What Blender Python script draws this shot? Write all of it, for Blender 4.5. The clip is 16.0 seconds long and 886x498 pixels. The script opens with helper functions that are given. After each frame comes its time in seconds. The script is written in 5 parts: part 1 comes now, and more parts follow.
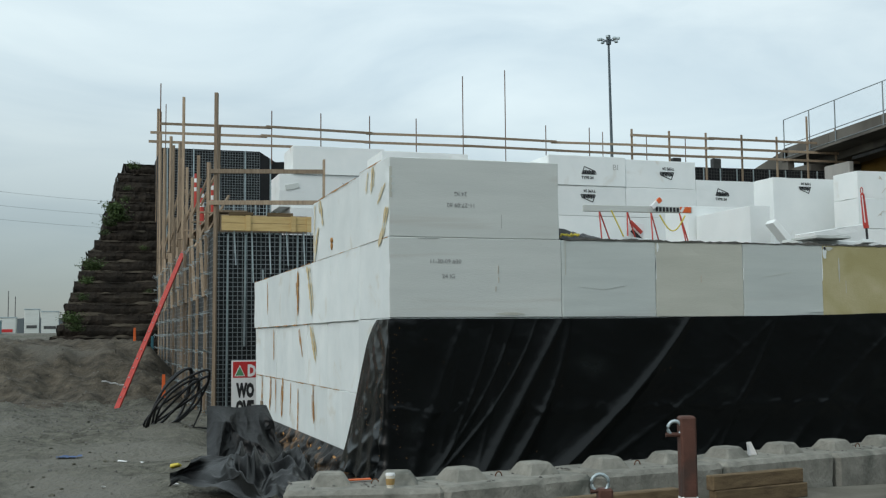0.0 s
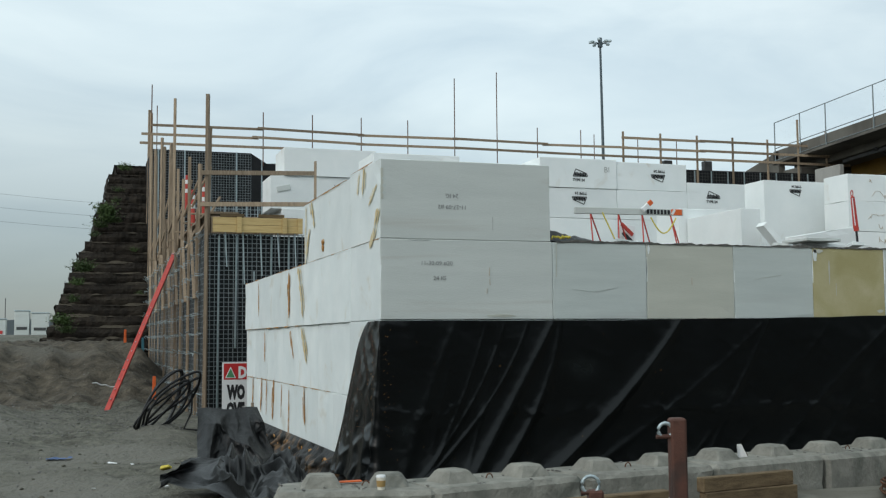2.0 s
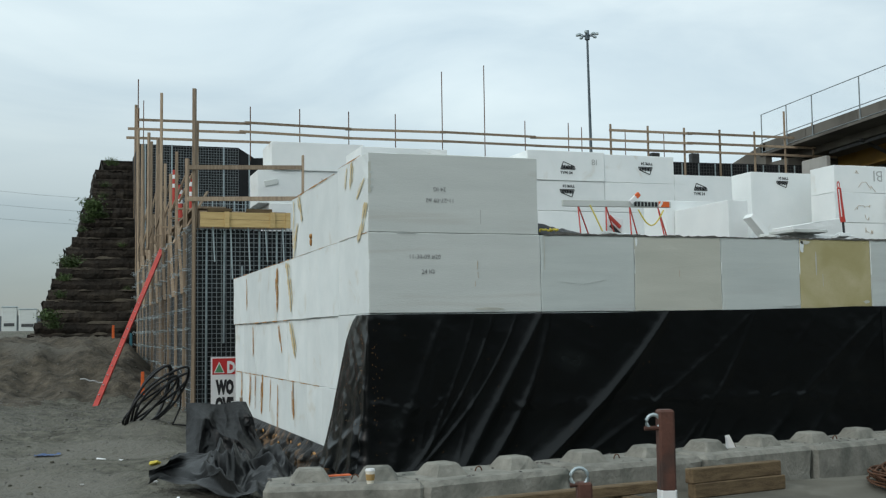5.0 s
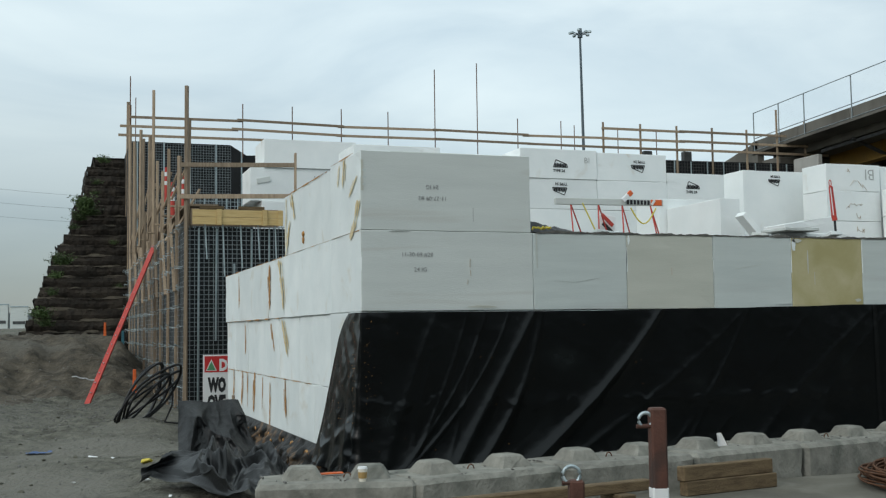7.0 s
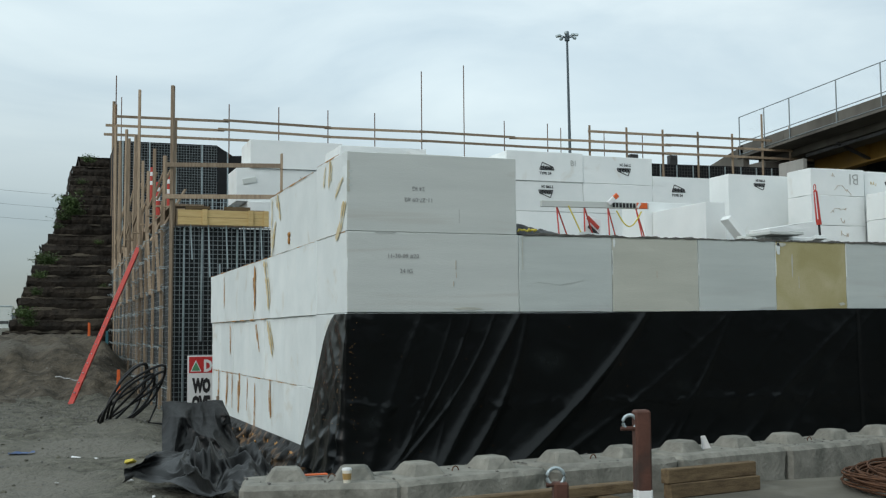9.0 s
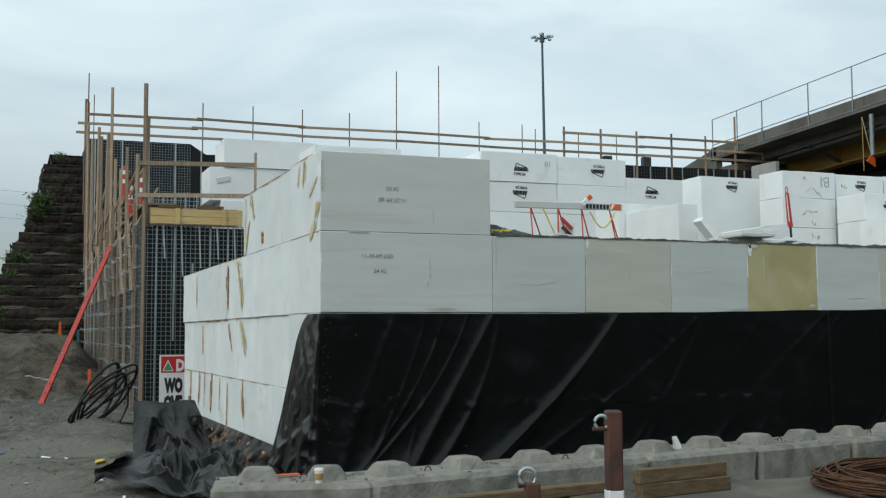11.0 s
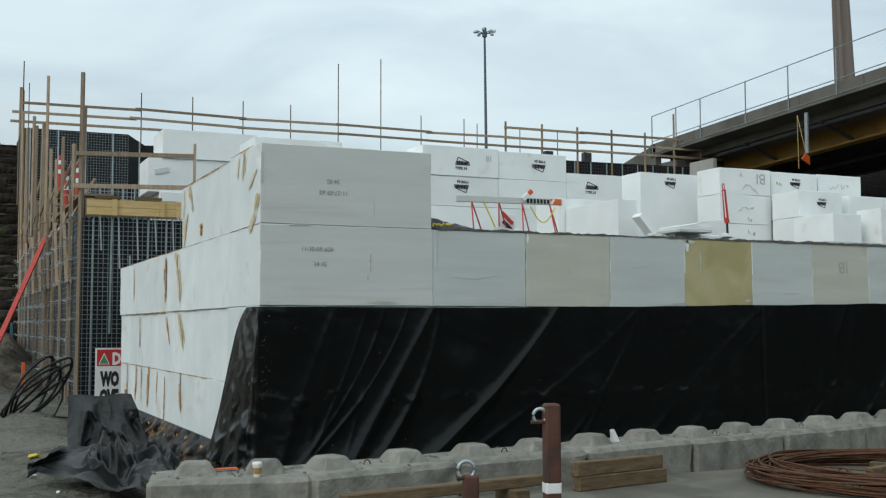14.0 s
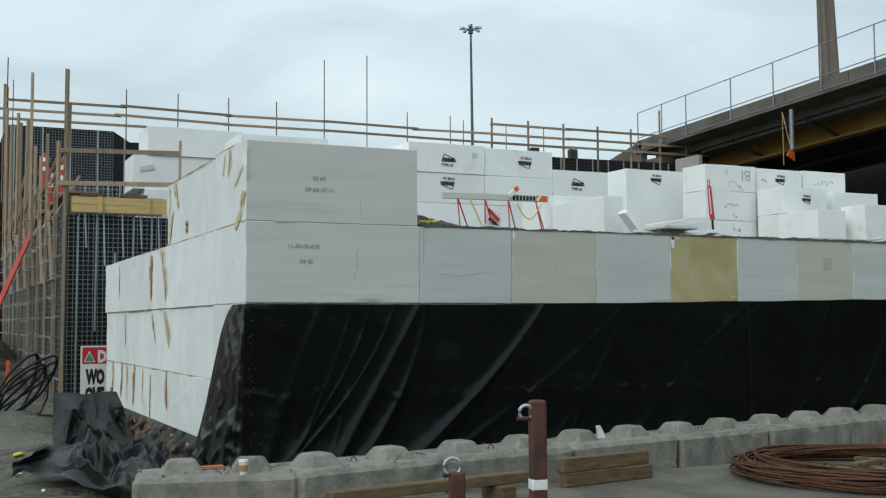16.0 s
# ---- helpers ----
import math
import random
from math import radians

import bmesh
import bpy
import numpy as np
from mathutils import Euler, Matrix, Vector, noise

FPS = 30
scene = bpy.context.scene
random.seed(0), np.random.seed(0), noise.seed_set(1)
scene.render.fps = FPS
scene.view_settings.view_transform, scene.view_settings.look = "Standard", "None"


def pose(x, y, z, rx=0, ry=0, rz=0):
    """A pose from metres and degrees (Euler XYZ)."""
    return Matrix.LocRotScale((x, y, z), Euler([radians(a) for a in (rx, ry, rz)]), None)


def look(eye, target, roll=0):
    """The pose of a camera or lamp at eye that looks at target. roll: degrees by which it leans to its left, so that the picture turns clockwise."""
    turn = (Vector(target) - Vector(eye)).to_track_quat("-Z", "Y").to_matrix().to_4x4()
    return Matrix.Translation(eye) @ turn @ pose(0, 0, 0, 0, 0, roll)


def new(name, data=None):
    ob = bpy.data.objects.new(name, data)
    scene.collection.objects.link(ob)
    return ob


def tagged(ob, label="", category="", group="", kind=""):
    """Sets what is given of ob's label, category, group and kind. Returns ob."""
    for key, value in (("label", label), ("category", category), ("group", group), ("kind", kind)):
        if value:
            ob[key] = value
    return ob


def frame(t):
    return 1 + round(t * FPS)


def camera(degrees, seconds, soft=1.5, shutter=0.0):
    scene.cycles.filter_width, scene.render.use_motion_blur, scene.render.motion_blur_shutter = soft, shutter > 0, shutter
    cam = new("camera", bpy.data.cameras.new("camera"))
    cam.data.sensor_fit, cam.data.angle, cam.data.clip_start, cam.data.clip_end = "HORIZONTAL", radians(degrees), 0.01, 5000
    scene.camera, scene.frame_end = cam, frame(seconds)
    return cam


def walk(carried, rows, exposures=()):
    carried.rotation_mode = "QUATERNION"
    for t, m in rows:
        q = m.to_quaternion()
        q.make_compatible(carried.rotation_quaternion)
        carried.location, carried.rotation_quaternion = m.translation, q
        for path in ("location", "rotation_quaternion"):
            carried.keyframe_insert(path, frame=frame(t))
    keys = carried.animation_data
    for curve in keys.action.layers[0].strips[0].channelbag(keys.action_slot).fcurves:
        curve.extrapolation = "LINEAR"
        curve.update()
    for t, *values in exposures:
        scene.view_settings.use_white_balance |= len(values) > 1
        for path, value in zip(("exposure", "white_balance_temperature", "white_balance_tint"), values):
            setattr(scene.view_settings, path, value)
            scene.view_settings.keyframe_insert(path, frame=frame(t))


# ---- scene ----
cam = camera(43.18, 16.0, soft=1.25)
ROWS = [
    (0.0, -3.253, -12.111, 1.596, -17.758, 4.556, 0.514),
    (0.5, -3.253, -12.113, 1.596, -17.840, 4.618, 0.660),
    (1.0, -3.253, -12.114, 1.595, -17.953, 4.663, 0.501),
    (1.5, -3.251, -12.112, 1.594, -18.050, 4.686, 0.710),
    (2.0, -3.251, -12.112, 1.594, -18.202, 4.659, 0.445),
    (2.5, -3.249, -12.113, 1.592, -18.321, 4.624, 0.489),
    (3.0, -3.248, -12.113, 1.591, -18.433, 4.588, 0.725),
    (3.5, -3.246, -12.113, 1.593, -18.535, 4.493, 0.881),
    (4.0, -3.246, -12.113, 1.593, -18.600, 4.429, 0.988),
    (6.5, -3.246, -12.112, 1.594, -19.055, 4.209, 0.565),
    (7.0, -3.246, -12.112, 1.595, -19.150, 4.201, 0.797),
    (7.5, -3.245, -12.113, 1.594, -19.322, 4.204, 0.543),
    (8.0, -3.247, -12.113, 1.593, -19.489, 4.232, 0.578),
    (8.5, -3.245, -12.113, 1.594, -19.664, 4.245, 0.478),
    (9.0, -3.245, -12.113, 1.592, -19.890, 4.291, 0.502),
    (11.5, -3.235, -12.116, 1.591, -21.721, 4.296, 0.403),
    (12.0, -3.232, -12.115, 1.589, -22.294, 4.277, 0.529),
    (12.5, -3.233, -12.114, 1.588, -22.854, 4.190, 0.398),
    (13.0, -3.233, -12.114, 1.589, -23.372, 4.098, 0.347),
    (13.5, -3.233, -12.116, 1.588, -23.834, 4.032, 0.189),
    (14.0, -3.233, -12.117, 1.589, -24.240, 3.969, 0.159),
    (14.5, -3.232, -12.118, 1.590, -24.568, 3.913, 0.185),
    (15.0, -3.230, -12.120, 1.591, -24.827, 3.858, 0.244),
    (15.5, -3.231, -12.122, 1.590, -25.019, 3.824, 0.266),
    (16.0, -3.230, -12.120, 1.591, -24.920, 3.797, 0.314),
]
walk(cam, [(t, pose(x, y, z, 90 + pitch, roll, yaw)) for t, x, y, z, yaw, pitch, roll in ROWS])

# ---- light: a bright overcast sky, brighter overhead, and a weak veiled sun ----
scene.view_settings.exposure = 0.0
world = bpy.data.worlds.new("overcast_sky")
scene.world = world
world.use_nodes = True
wn, wl = world.node_tree.nodes, world.node_tree.links
wn.clear()
w_out = wn.new("ShaderNodeOutputWorld")
w_bg = wn.new("ShaderNodeBackground")
w_co = wn.new("ShaderNodeTexCoord")
w_sep = wn.new("ShaderNodeSeparateXYZ")
w_sky = wn.new("ShaderNodeTexSky")
w_sky.sky_type, w_sky.sun_disc = "NISHITA", False
w_sky.sun_elevation, w_sky.sun_rotation = radians(28), radians(-119)
w_map = wn.new("ShaderNodeMapping")
w_map.inputs["Scale"].default_value = (1.0, 1.0, 3.2)
w_noise = wn.new("ShaderNodeTexNoise")
w_noise.inputs["Scale"].default_value = 3.4
w_noise.inputs["Detail"].default_value = 6
w_noise.inputs["Roughness"].default_value = 0.52
w_noise.inputs["Distortion"].default_value = 0.5
w_cloud = wn.new("ShaderNodeValToRGB")
w_cloud.color_ramp.elements[0].position, w_cloud.color_ramp.elements[0].color = 0.34, (0.57, 0.685, 0.735, 1)
w_cloud.color_ramp.elements[1].position, w_cloud.color_ramp.elements[1].color = 0.66, (0.78, 0.885, 0.895, 1)
w_grad = wn.new("ShaderNodeValToRGB")
w_grad.color_ramp.elements[0].position, w_grad.color_ramp.elements[0].color = 0.0, (0.66, 0.69, 0.71, 1)
w_grad.color_ramp.elements[1].position, w_grad.color_ramp.elements[1].color = 1.0, (1.22, 1.22, 1.20, 1)
w_g2 = w_grad.color_ramp.elements.new(0.16)
w_g2.color = (0.86, 0.87, 0.87, 1)
w_g3 = w_grad.color_ramp.elements.new(0.32)
w_g3.color = (1.0, 1.0, 0.99, 1)
w_mul = wn.new("ShaderNodeMixRGB")
w_mul.blend_type, w_mul.inputs[0].default_value = "MULTIPLY", 1.0
w_north = wn.new("ShaderNodeMapRange")  # heavier cloud low in the north
w_north.interpolation_type = "SMOOTHSTEP"
w_north.inputs["From Min"].default_value, w_north.inputs["From Max"].default_value = 0.57, 0.99
w_north.inputs["To Min"].default_value, w_north.inputs["To Max"].default_value = 1.0, 0.43
w_low = wn.new("ShaderNodeMath")
w_low.operation, w_low.inputs[1].default_value = "MULTIPLY_ADD", -1.45
w_dim = wn.new("ShaderNodeMixRGB")
w_dim.blend_type, w_dim.inputs[0].default_value = "MULTIPLY", 1.0
w_add = wn.new("ShaderNodeMixRGB")
w_add.blend_type, w_add.inputs[0].default_value = "ADD", 0.03
wl.new(w_co.outputs["Generated"], w_sep.inputs[0])
wl.new(w_co.outputs["Generated"], w_map.inputs["Vector"])
wl.new(w_map.outputs[0], w_noise.inputs["Vector"])
wl.new(w_noise.outputs["Fac"], w_cloud.inputs[0])
wl.new(w_sep.outputs["Z"], w_grad.inputs[0])
wl.new(w_grad.outputs[0], w_mul.inputs[1])
wl.new(w_cloud.outputs[0], w_mul.inputs[2])
wl.new(w_sep.outputs["Z"], w_low.inputs[0])
wl.new(w_sep.outputs["Y"], w_low.inputs[2])
wl.new(w_low.outputs[0], w_north.inputs["Value"])
wl.new(w_mul.outputs[0], w_dim.inputs[1])
wl.new(w_north.outputs[0], w_dim.inputs[2])
w_east = wn.new("ShaderNodeMapRange")
w_east.interpolation_type = "SMOOTHSTEP"
w_east.inputs["From Min"].default_value, w_east.inputs["From Max"].default_value = 0.25, 0.8
w_east.inputs["To Min"].default_value, w_east.inputs["To Max"].default_value = 1.0, 0.82
w_dim2 = wn.new("ShaderNodeMixRGB")
w_dim2.blend_type, w_dim2.inputs[0].default_value = "MULTIPLY", 1.0
wl.new(w_sep.outputs["X"], w_east.inputs["Value"])
wl.new(w_dim.outputs[0], w_dim2.inputs[1])
wl.new(w_east.outputs[0], w_dim2.inputs[2])
wl.new(w_dim2.outputs[0], w_add.inputs[1])
wl.new(w_sky.outputs[0], w_add.inputs[2])
wl.new(w_add.outputs[0], w_bg.inputs["Color"])
wl.new(w_bg.outputs[0], w_out.inputs["Surface"])

sun_data = bpy.data.lights.new("veiled_sun", "SUN")
sun_data.energy, sun_data.angle, sun_data.color = 0.85, radians(28), (1.0, 0.97, 0.92)
sun = new("veiled_sun", sun_data)
sun.matrix_world = look((-27, -15, 17), (0, 0, 0))

# ---- materials ----


def material(name, low, high, scale=4.0, rough=0.8, metal=0.0, bump=0.0, bump_scale=40.0, stain=None, stain_scale=0.8,
             stain_at=(0.55, 0.7), per_object=0.0, stretch=(1, 1, 1), spec=0.5, rings=0.0):
    """Two-scale noise between two base colours, with stains, fine relief and a shift of brightness from object to object."""
    mat = bpy.data.materials.new(name)
    mat.use_nodes = True
    n, l = mat.node_tree.nodes, mat.node_tree.links
    bsdf = n["Principled BSDF"]
    bsdf.inputs["Roughness"].default_value = rough
    bsdf.inputs["Metallic"].default_value = metal
    bsdf.inputs["Specular IOR Level"].default_value = spec
    co, mp = n.new("ShaderNodeTexCoord"), n.new("ShaderNodeMapping")
    info = n.new("ShaderNodeObjectInfo")
    mp.inputs["Scale"].default_value = stretch
    l.new(co.outputs["Object"], mp.inputs["Vector"])
    mv = n.new("ShaderNodeVectorMath")
    mv.operation = "MULTIPLY_ADD"
    mv.inputs[1].default_value = (1, 1, 1)
    rv = n.new("ShaderNodeVectorMath")
    rv.operation = "SCALE"
    rv.inputs[0].default_value = (17.3, 31.7, 11.9)
    l.new(info.outputs["Random"], rv.inputs["Scale"])
    l.new(mp.outputs[0], mv.inputs[0])
    l.new(rv.outputs[0], mv.inputs[2])
    noise_a = n.new("ShaderNodeTexNoise")
    noise_a.inputs["Scale"].default_value, noise_a.inputs["Detail"].default_value = scale, 8
    noise_a.inputs["Roughness"].default_value = 0.62
    l.new(mv.outputs[0], noise_a.inputs["Vector"])
    ramp = n.new("ShaderNodeValToRGB")
    ramp.color_ramp.elements[0].position, ramp.color_ramp.elements[0].color = 0.32, (*low, 1)
    ramp.color_ramp.elements[1].position, ramp.color_ramp.elements[1].color = 0.68, (*high, 1)
    l.new(noise_a.outputs["Fac"], ramp.inputs[0])
    colour = ramp.outputs[0]
    if stain:
        noise_b = n.new("ShaderNodeTexNoise")
        noise_b.inputs["Scale"].default_value, noise_b.inputs["Detail"].default_value = stain_scale, 5
        noise_b.inputs["Distortion"].default_value = 0.6
        l.new(mv.outputs[0], noise_b.inputs["Vector"])
        mask = n.new("ShaderNodeMapRange")
        mask.inputs["From Min"].default_value, mask.inputs["From Max"].default_value = stain_at
        mask.interpolation_type = "SMOOTHSTEP"
        l.new(noise_b.outputs["Fac"], mask.inputs["Value"])
        mix = n.new("ShaderNodeMixRGB")
        l.new(mask.outputs[0], mix.inputs[0])
        l.new(colour, mix.inputs[1])
        mix.inputs[2].default_value = (*stain, 1)
        colour = mix.outputs[0]
    if rings:
        wave = n.new("ShaderNodeTexWave")
        wave.wave_type, wave.rings_direction = "RINGS", "X"
        wave.inputs["Scale"].default_value, wave.inputs["Distortion"].default_value = 0.35, 9.0
        wave.inputs["Detail"].default_value, wave.inputs["Detail Scale"].default_value = 3, 0.8
        l.new(mv.outputs[0], wave.inputs["Vector"])
        wr = n.new("ShaderNodeMapRange")
        wr.inputs["To Min"].default_value, wr.inputs["To Max"].default_value = 1 - rings, 1.0
        l.new(wave.outputs["Fac"], wr.inputs["Value"])
        wm = n.new("ShaderNodeMixRGB")
        wm.blend_type, wm.inputs[0].default_value = "MULTIPLY", 1.0
        l.new(colour, wm.inputs[1])
        l.new(wr.outputs[0], wm.inputs[2])
        colour = wm.outputs[0]
    if per_object:
        hsv = n.new("ShaderNodeHueSaturation")
        rng = n.new("ShaderNodeMapRange")
        rng.inputs["To Min"].default_value, rng.inputs["To Max"].default_value = 1 - per_object, 1 + per_object
        l.new(info.outputs["Random"], rng.inputs["Value"])
        l.new(rng.outputs[0], hsv.inputs["Value"])
        l.new(colour, hsv.inputs["Color"])
        colour = hsv.outputs[0]
    l.new(colour, bsdf.inputs["Base Color"])
    if bump:
        noise_c, bmp = n.new("ShaderNodeTexNoise"), n.new("ShaderNodeBump")
        noise_c.inputs["Scale"].default_value, noise_c.inputs["Detail"].default_value = bump_scale, 6
        l.new(mv.outputs[0], noise_c.inputs["Vector"])
        l.new(noise_c.outputs["Fac"], bmp.inputs["Height"])
        bmp.inputs["Strength"].default_value, bmp.inputs["Distance"].default_value = min(bump, 1), 0.03 if bump < 1 else 0.09
        l.new(bmp.outputs[0], bsdf.inputs["Normal"])
    return mat


M = {
    "foam": material("white_foam", (0.695, 0.750, 0.748), (0.800, 0.842, 0.834), 1.4, 0.75, bump=0.12, bump_scale=60, stain=(0.62, 0.60, 0.52), stain_scale=1.8, stain_at=(0.58, 0.80), per_object=0.06, rings=0.03),
    "foam_clean": material("clean_white_foam", (0.79, 0.83, 0.825), (0.87, 0.895, 0.885), 1.4, 0.75, bump=0.12, bump_scale=60, stain=(0.70, 0.68, 0.62), stain_scale=2.2, stain_at=(0.60, 0.82), per_object=0.04, rings=0.03),
    "foam_grey": material("weathered_foam", (0.55, 0.582, 0.562), (0.607, 0.638, 0.613), 1.6, 0.8, bump=0.15, bump_scale=50, stain=(0.525, 0.535, 0.505), stain_scale=1.4, stain_at=(0.55, 0.75), stretch=(0.4, 1, 4)),
    "foam_pale": material("pale_weathered_foam", (0.485, 0.53, 0.515), (0.565, 0.61, 0.59), 1.6, 0.8, bump=0.12, bump_scale=50, stain=(0.46, 0.47, 0.46), stain_scale=0.9, stain_at=(0.55, 0.75), stretch=(0.4, 1, 4)),
    "foam_tan": material("tanned_foam", (0.47, 0.48, 0.42), (0.545, 0.55, 0.485), 1.6, 0.8, bump=0.12, bump_scale=50, stretch=(0.4, 1, 3)),
    "foam_yellow": material("yellowed_foam", (0.41, 0.36, 0.185), (0.50, 0.45, 0.27), 2.2, 0.8, bump=0.15, bump_scale=50, stain=(0.38, 0.335, 0.16), stain_scale=1.6, stain_at=(0.45, 0.7)),
    "glue": material("rusty_glue", (0.32, 0.135, 0.028), (0.56, 0.30, 0.08), 9, 0.6, bump=0.4, bump_scale=30),
    "stain": material("pale_orange_stain", (0.58, 0.44, 0.20), (0.73, 0.66, 0.48), 6, 0.8),
    "sheet": material("black_plastic_sheet", (0.0014, 0.0019, 0.0020), (0.0030, 0.0040, 0.0042), 3, 0.245, bump=0.09, bump_scale=12, stain=(0.012, 0.015, 0.015), stain_scale=1.6, stain_at=(0.60, 0.85), spec=0.30),
    "tarp": material("black_geotextile", (0.0025, 0.003, 0.0034), (0.006, 0.007, 0.0078), 5, 0.46, bump=0.15, bump_scale=30, spec=0.38),
    "skirt": material("muddy_black_plastic", (0.004, 0.004, 0.004), (0.012, 0.010, 0.008), 4, 0.5, bump=0.5, bump_scale=14, stain=(0.13, 0.075, 0.035), stain_scale=3.4, stain_at=(0.53, 0.66), spec=0.25),
    "concrete": material("concrete", (0.165, 0.160, 0.138), (0.280, 0.272, 0.236), 7, 0.9, bump=0.45, bump_scale=30, stain=(0.115, 0.118, 0.100), stain_scale=2.4, stain_at=(0.52, 0.74), per_object=0.10, stretch=(1.0, 1.0, 0.8)),
    "abutment": material("pale_cast_concrete", (0.34, 0.34, 0.32), (0.46, 0.455, 0.43), 1.2, 0.9, bump=0.2, bump_scale=15, stain=(0.24, 0.24, 0.22), stain_scale=0.6, stain_at=(0.5, 0.7), stretch=(1, 1, 0.4)),
    "slab": material("pale_concrete_slab", (0.080, 0.074, 0.058), (0.132, 0.122, 0.096), 1.6, 0.9, bump=0.25, bump_scale=25, stain=(0.150, 0.141, 0.115), stain_scale=1.6, stain_at=(0.50, 0.68)),
    "bridge": material("weathered_bridge_concrete", (0.10, 0.094, 0.08), (0.165, 0.157, 0.138), 0.7, 0.9, bump=0.3, bump_scale=12, stain=(0.08, 0.075, 0.065), stain_scale=0.5, stain_at=(0.5, 0.72), stretch=(1, 1, 0.5)),
    "girder": material("yellow_steel_girder", (0.22, 0.122, 0.018), (0.33, 0.19, 0.035), 1.2, 0.6, stain=(0.20, 0.11, 0.035), stain_scale=0.7, stain_at=(0.5, 0.75)),
    "steel_dark": material("dark_steel", (0.05, 0.055, 0.055), (0.10, 0.10, 0.10), 4, 0.55, metal=0.4),
    "steel": material("galvanised_steel", (0.31, 0.38, 0.40), (0.47, 0.54, 0.56), 8, 0.45, metal=0.55),
    "wire": material("galvanised_wire", (0.17, 0.20, 0.21), (0.30, 0.335, 0.35), 10, 0.5, metal=0.4),
    "rust": material("rusty_steel", (0.085, 0.035, 0.018), (0.17, 0.075, 0.035), 9, 0.85, metal=0.2, bump=0.3, bump_scale=60),
    "rust_post": material("red_brown_steel_post", (0.075, 0.032, 0.022), (0.13, 0.055, 0.038), 6, 0.7, metal=0.2, bump=0.2, bump_scale=60, stain=(0.06, 0.035, 0.028), stain_scale=4, stain_at=(0.5, 0.7)),
    "rebar": material("rusty_rebar", (0.060, 0.026, 0.013), (0.145, 0.062, 0.028), 12, 0.85, metal=0.15),
    "wood": material("weathered_lumber", (0.215, 0.158, 0.107), (0.37, 0.285, 0.20), 5, 0.85, bump=0.2, bump_scale=30, stretch=(6, 6, 0.6), per_object=0.3),
    "wood_new": material("fresh_yellow_lumber", (0.46, 0.32, 0.13), (0.58, 0.43, 0.20), 4, 0.8, stretch=(0.6, 5, 5), bump=0.15, bump_scale=30, per_object=0.06),
    "wood_old": material("brown_timber", (0.075, 0.048, 0.024), (0.185, 0.130, 0.070), 4, 0.9, stretch=(0.6, 5, 5), bump=0.4, bump_scale=30, per_object=0.15),
    "fabric": material("black_wall_fabric", (0.006, 0.007, 0.008), (0.014, 0.015, 0.017), 2, 0.9),
    "fill": material("grey_granular_deck", (0.075, 0.073, 0.066), (0.16, 0.156, 0.142), 9, 0.95, bump=0.6, bump_scale=40),
    "soil": material("gravelly_soil", (0.034, 0.032, 0.023), (0.165, 0.159, 0.125), 3.4, 0.97, bump=1.0, bump_scale=11, stain=(0.150, 0.143, 0.120), stain_scale=0.22, stain_at=(0.46, 0.66)),
    "bank_soil": material("brown_bank_soil", (0.024, 0.019, 0.012), (0.118, 0.098, 0.070), 2.8, 0.97, bump=1.0, bump_scale=7, stain=(0.105, 0.096, 0.078), stain_scale=0.30, stain_at=(0.54, 0.68)),
    "gravel": material("loose_gravel", (0.10, 0.096, 0.088), (0.20, 0.195, 0.182), 3, 0.95),
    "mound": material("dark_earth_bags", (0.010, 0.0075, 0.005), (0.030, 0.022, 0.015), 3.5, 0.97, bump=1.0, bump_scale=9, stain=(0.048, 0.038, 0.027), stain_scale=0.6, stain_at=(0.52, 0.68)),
    # brown earth, lightened to stand for ledges that catch the sky
    "ledge": material("lit_brown_earth_ledge", (0.050, 0.041, 0.028), (0.105, 0.088, 0.064), 2.5, 0.97, bump=0.7, bump_scale=12),
    "leaf": material("weed_leaf", (0.030, 0.060, 0.012), (0.070, 0.115, 0.028), 6, 0.7, per_object=0.2),
    "orange": material("orange_plastic", (0.68, 0.11, 0.02), (0.78, 0.15, 0.03), 4, 0.5),
    "red": material("red_paint", (0.42, 0.035, 0.025), (0.55, 0.055, 0.035), 6, 0.5),
    "sign_red": material("sign_red", (0.50, 0.025, 0.025), (0.55, 0.03, 0.03), 6, 0.45),
    "white": material("white_paint", (0.76, 0.77, 0.77), (0.82, 0.82, 0.82), 6, 0.5),
    "ink": material("black_ink", (0.012, 0.012, 0.014), (0.022, 0.022, 0.024), 10, 0.7),
    "pencil": material("grey_marker", (0.16, 0.16, 0.165), (0.27, 0.27, 0.275), 10, 0.8),
    "faint": material("faded_brown_marker", (0.50, 0.41, 0.32), (0.60, 0.51, 0.42), 10, 0.8),
    "scratch": material("grey_scratch", (0.36, 0.37, 0.36), (0.44, 0.45, 0.44), 12, 0.8),
    "green": material("sign_green", (0.05, 0.22, 0.10), (0.10, 0.30, 0.14), 8, 0.5),
    "yellow": material("yellow_strap", (0.62, 0.50, 0.06), (0.72, 0.60, 0.09), 8, 0.6),
    "hose": material("black_rubber_hose", (0.005, 0.005, 0.006), (0.010, 0.010, 0.011), 8, 0.45, spec=0.3),
    "blue": material("blue_plastic", (0.03, 0.07, 0.17), (0.05, 0.10, 0.24), 8, 0.5),
    "teal": material("teal_panel", (0.03, 0.13, 0.17), (0.05, 0.18, 0.22), 5, 0.5),
    "paper": material("cream_paper_cup", (0.70, 0.66, 0.55), (0.78, 0.74, 0.64), 8, 0.6),
    "brown": material("brown_card_sleeve", (0.36, 0.23, 0.08), (0.42, 0.28, 0.11), 8, 0.7),
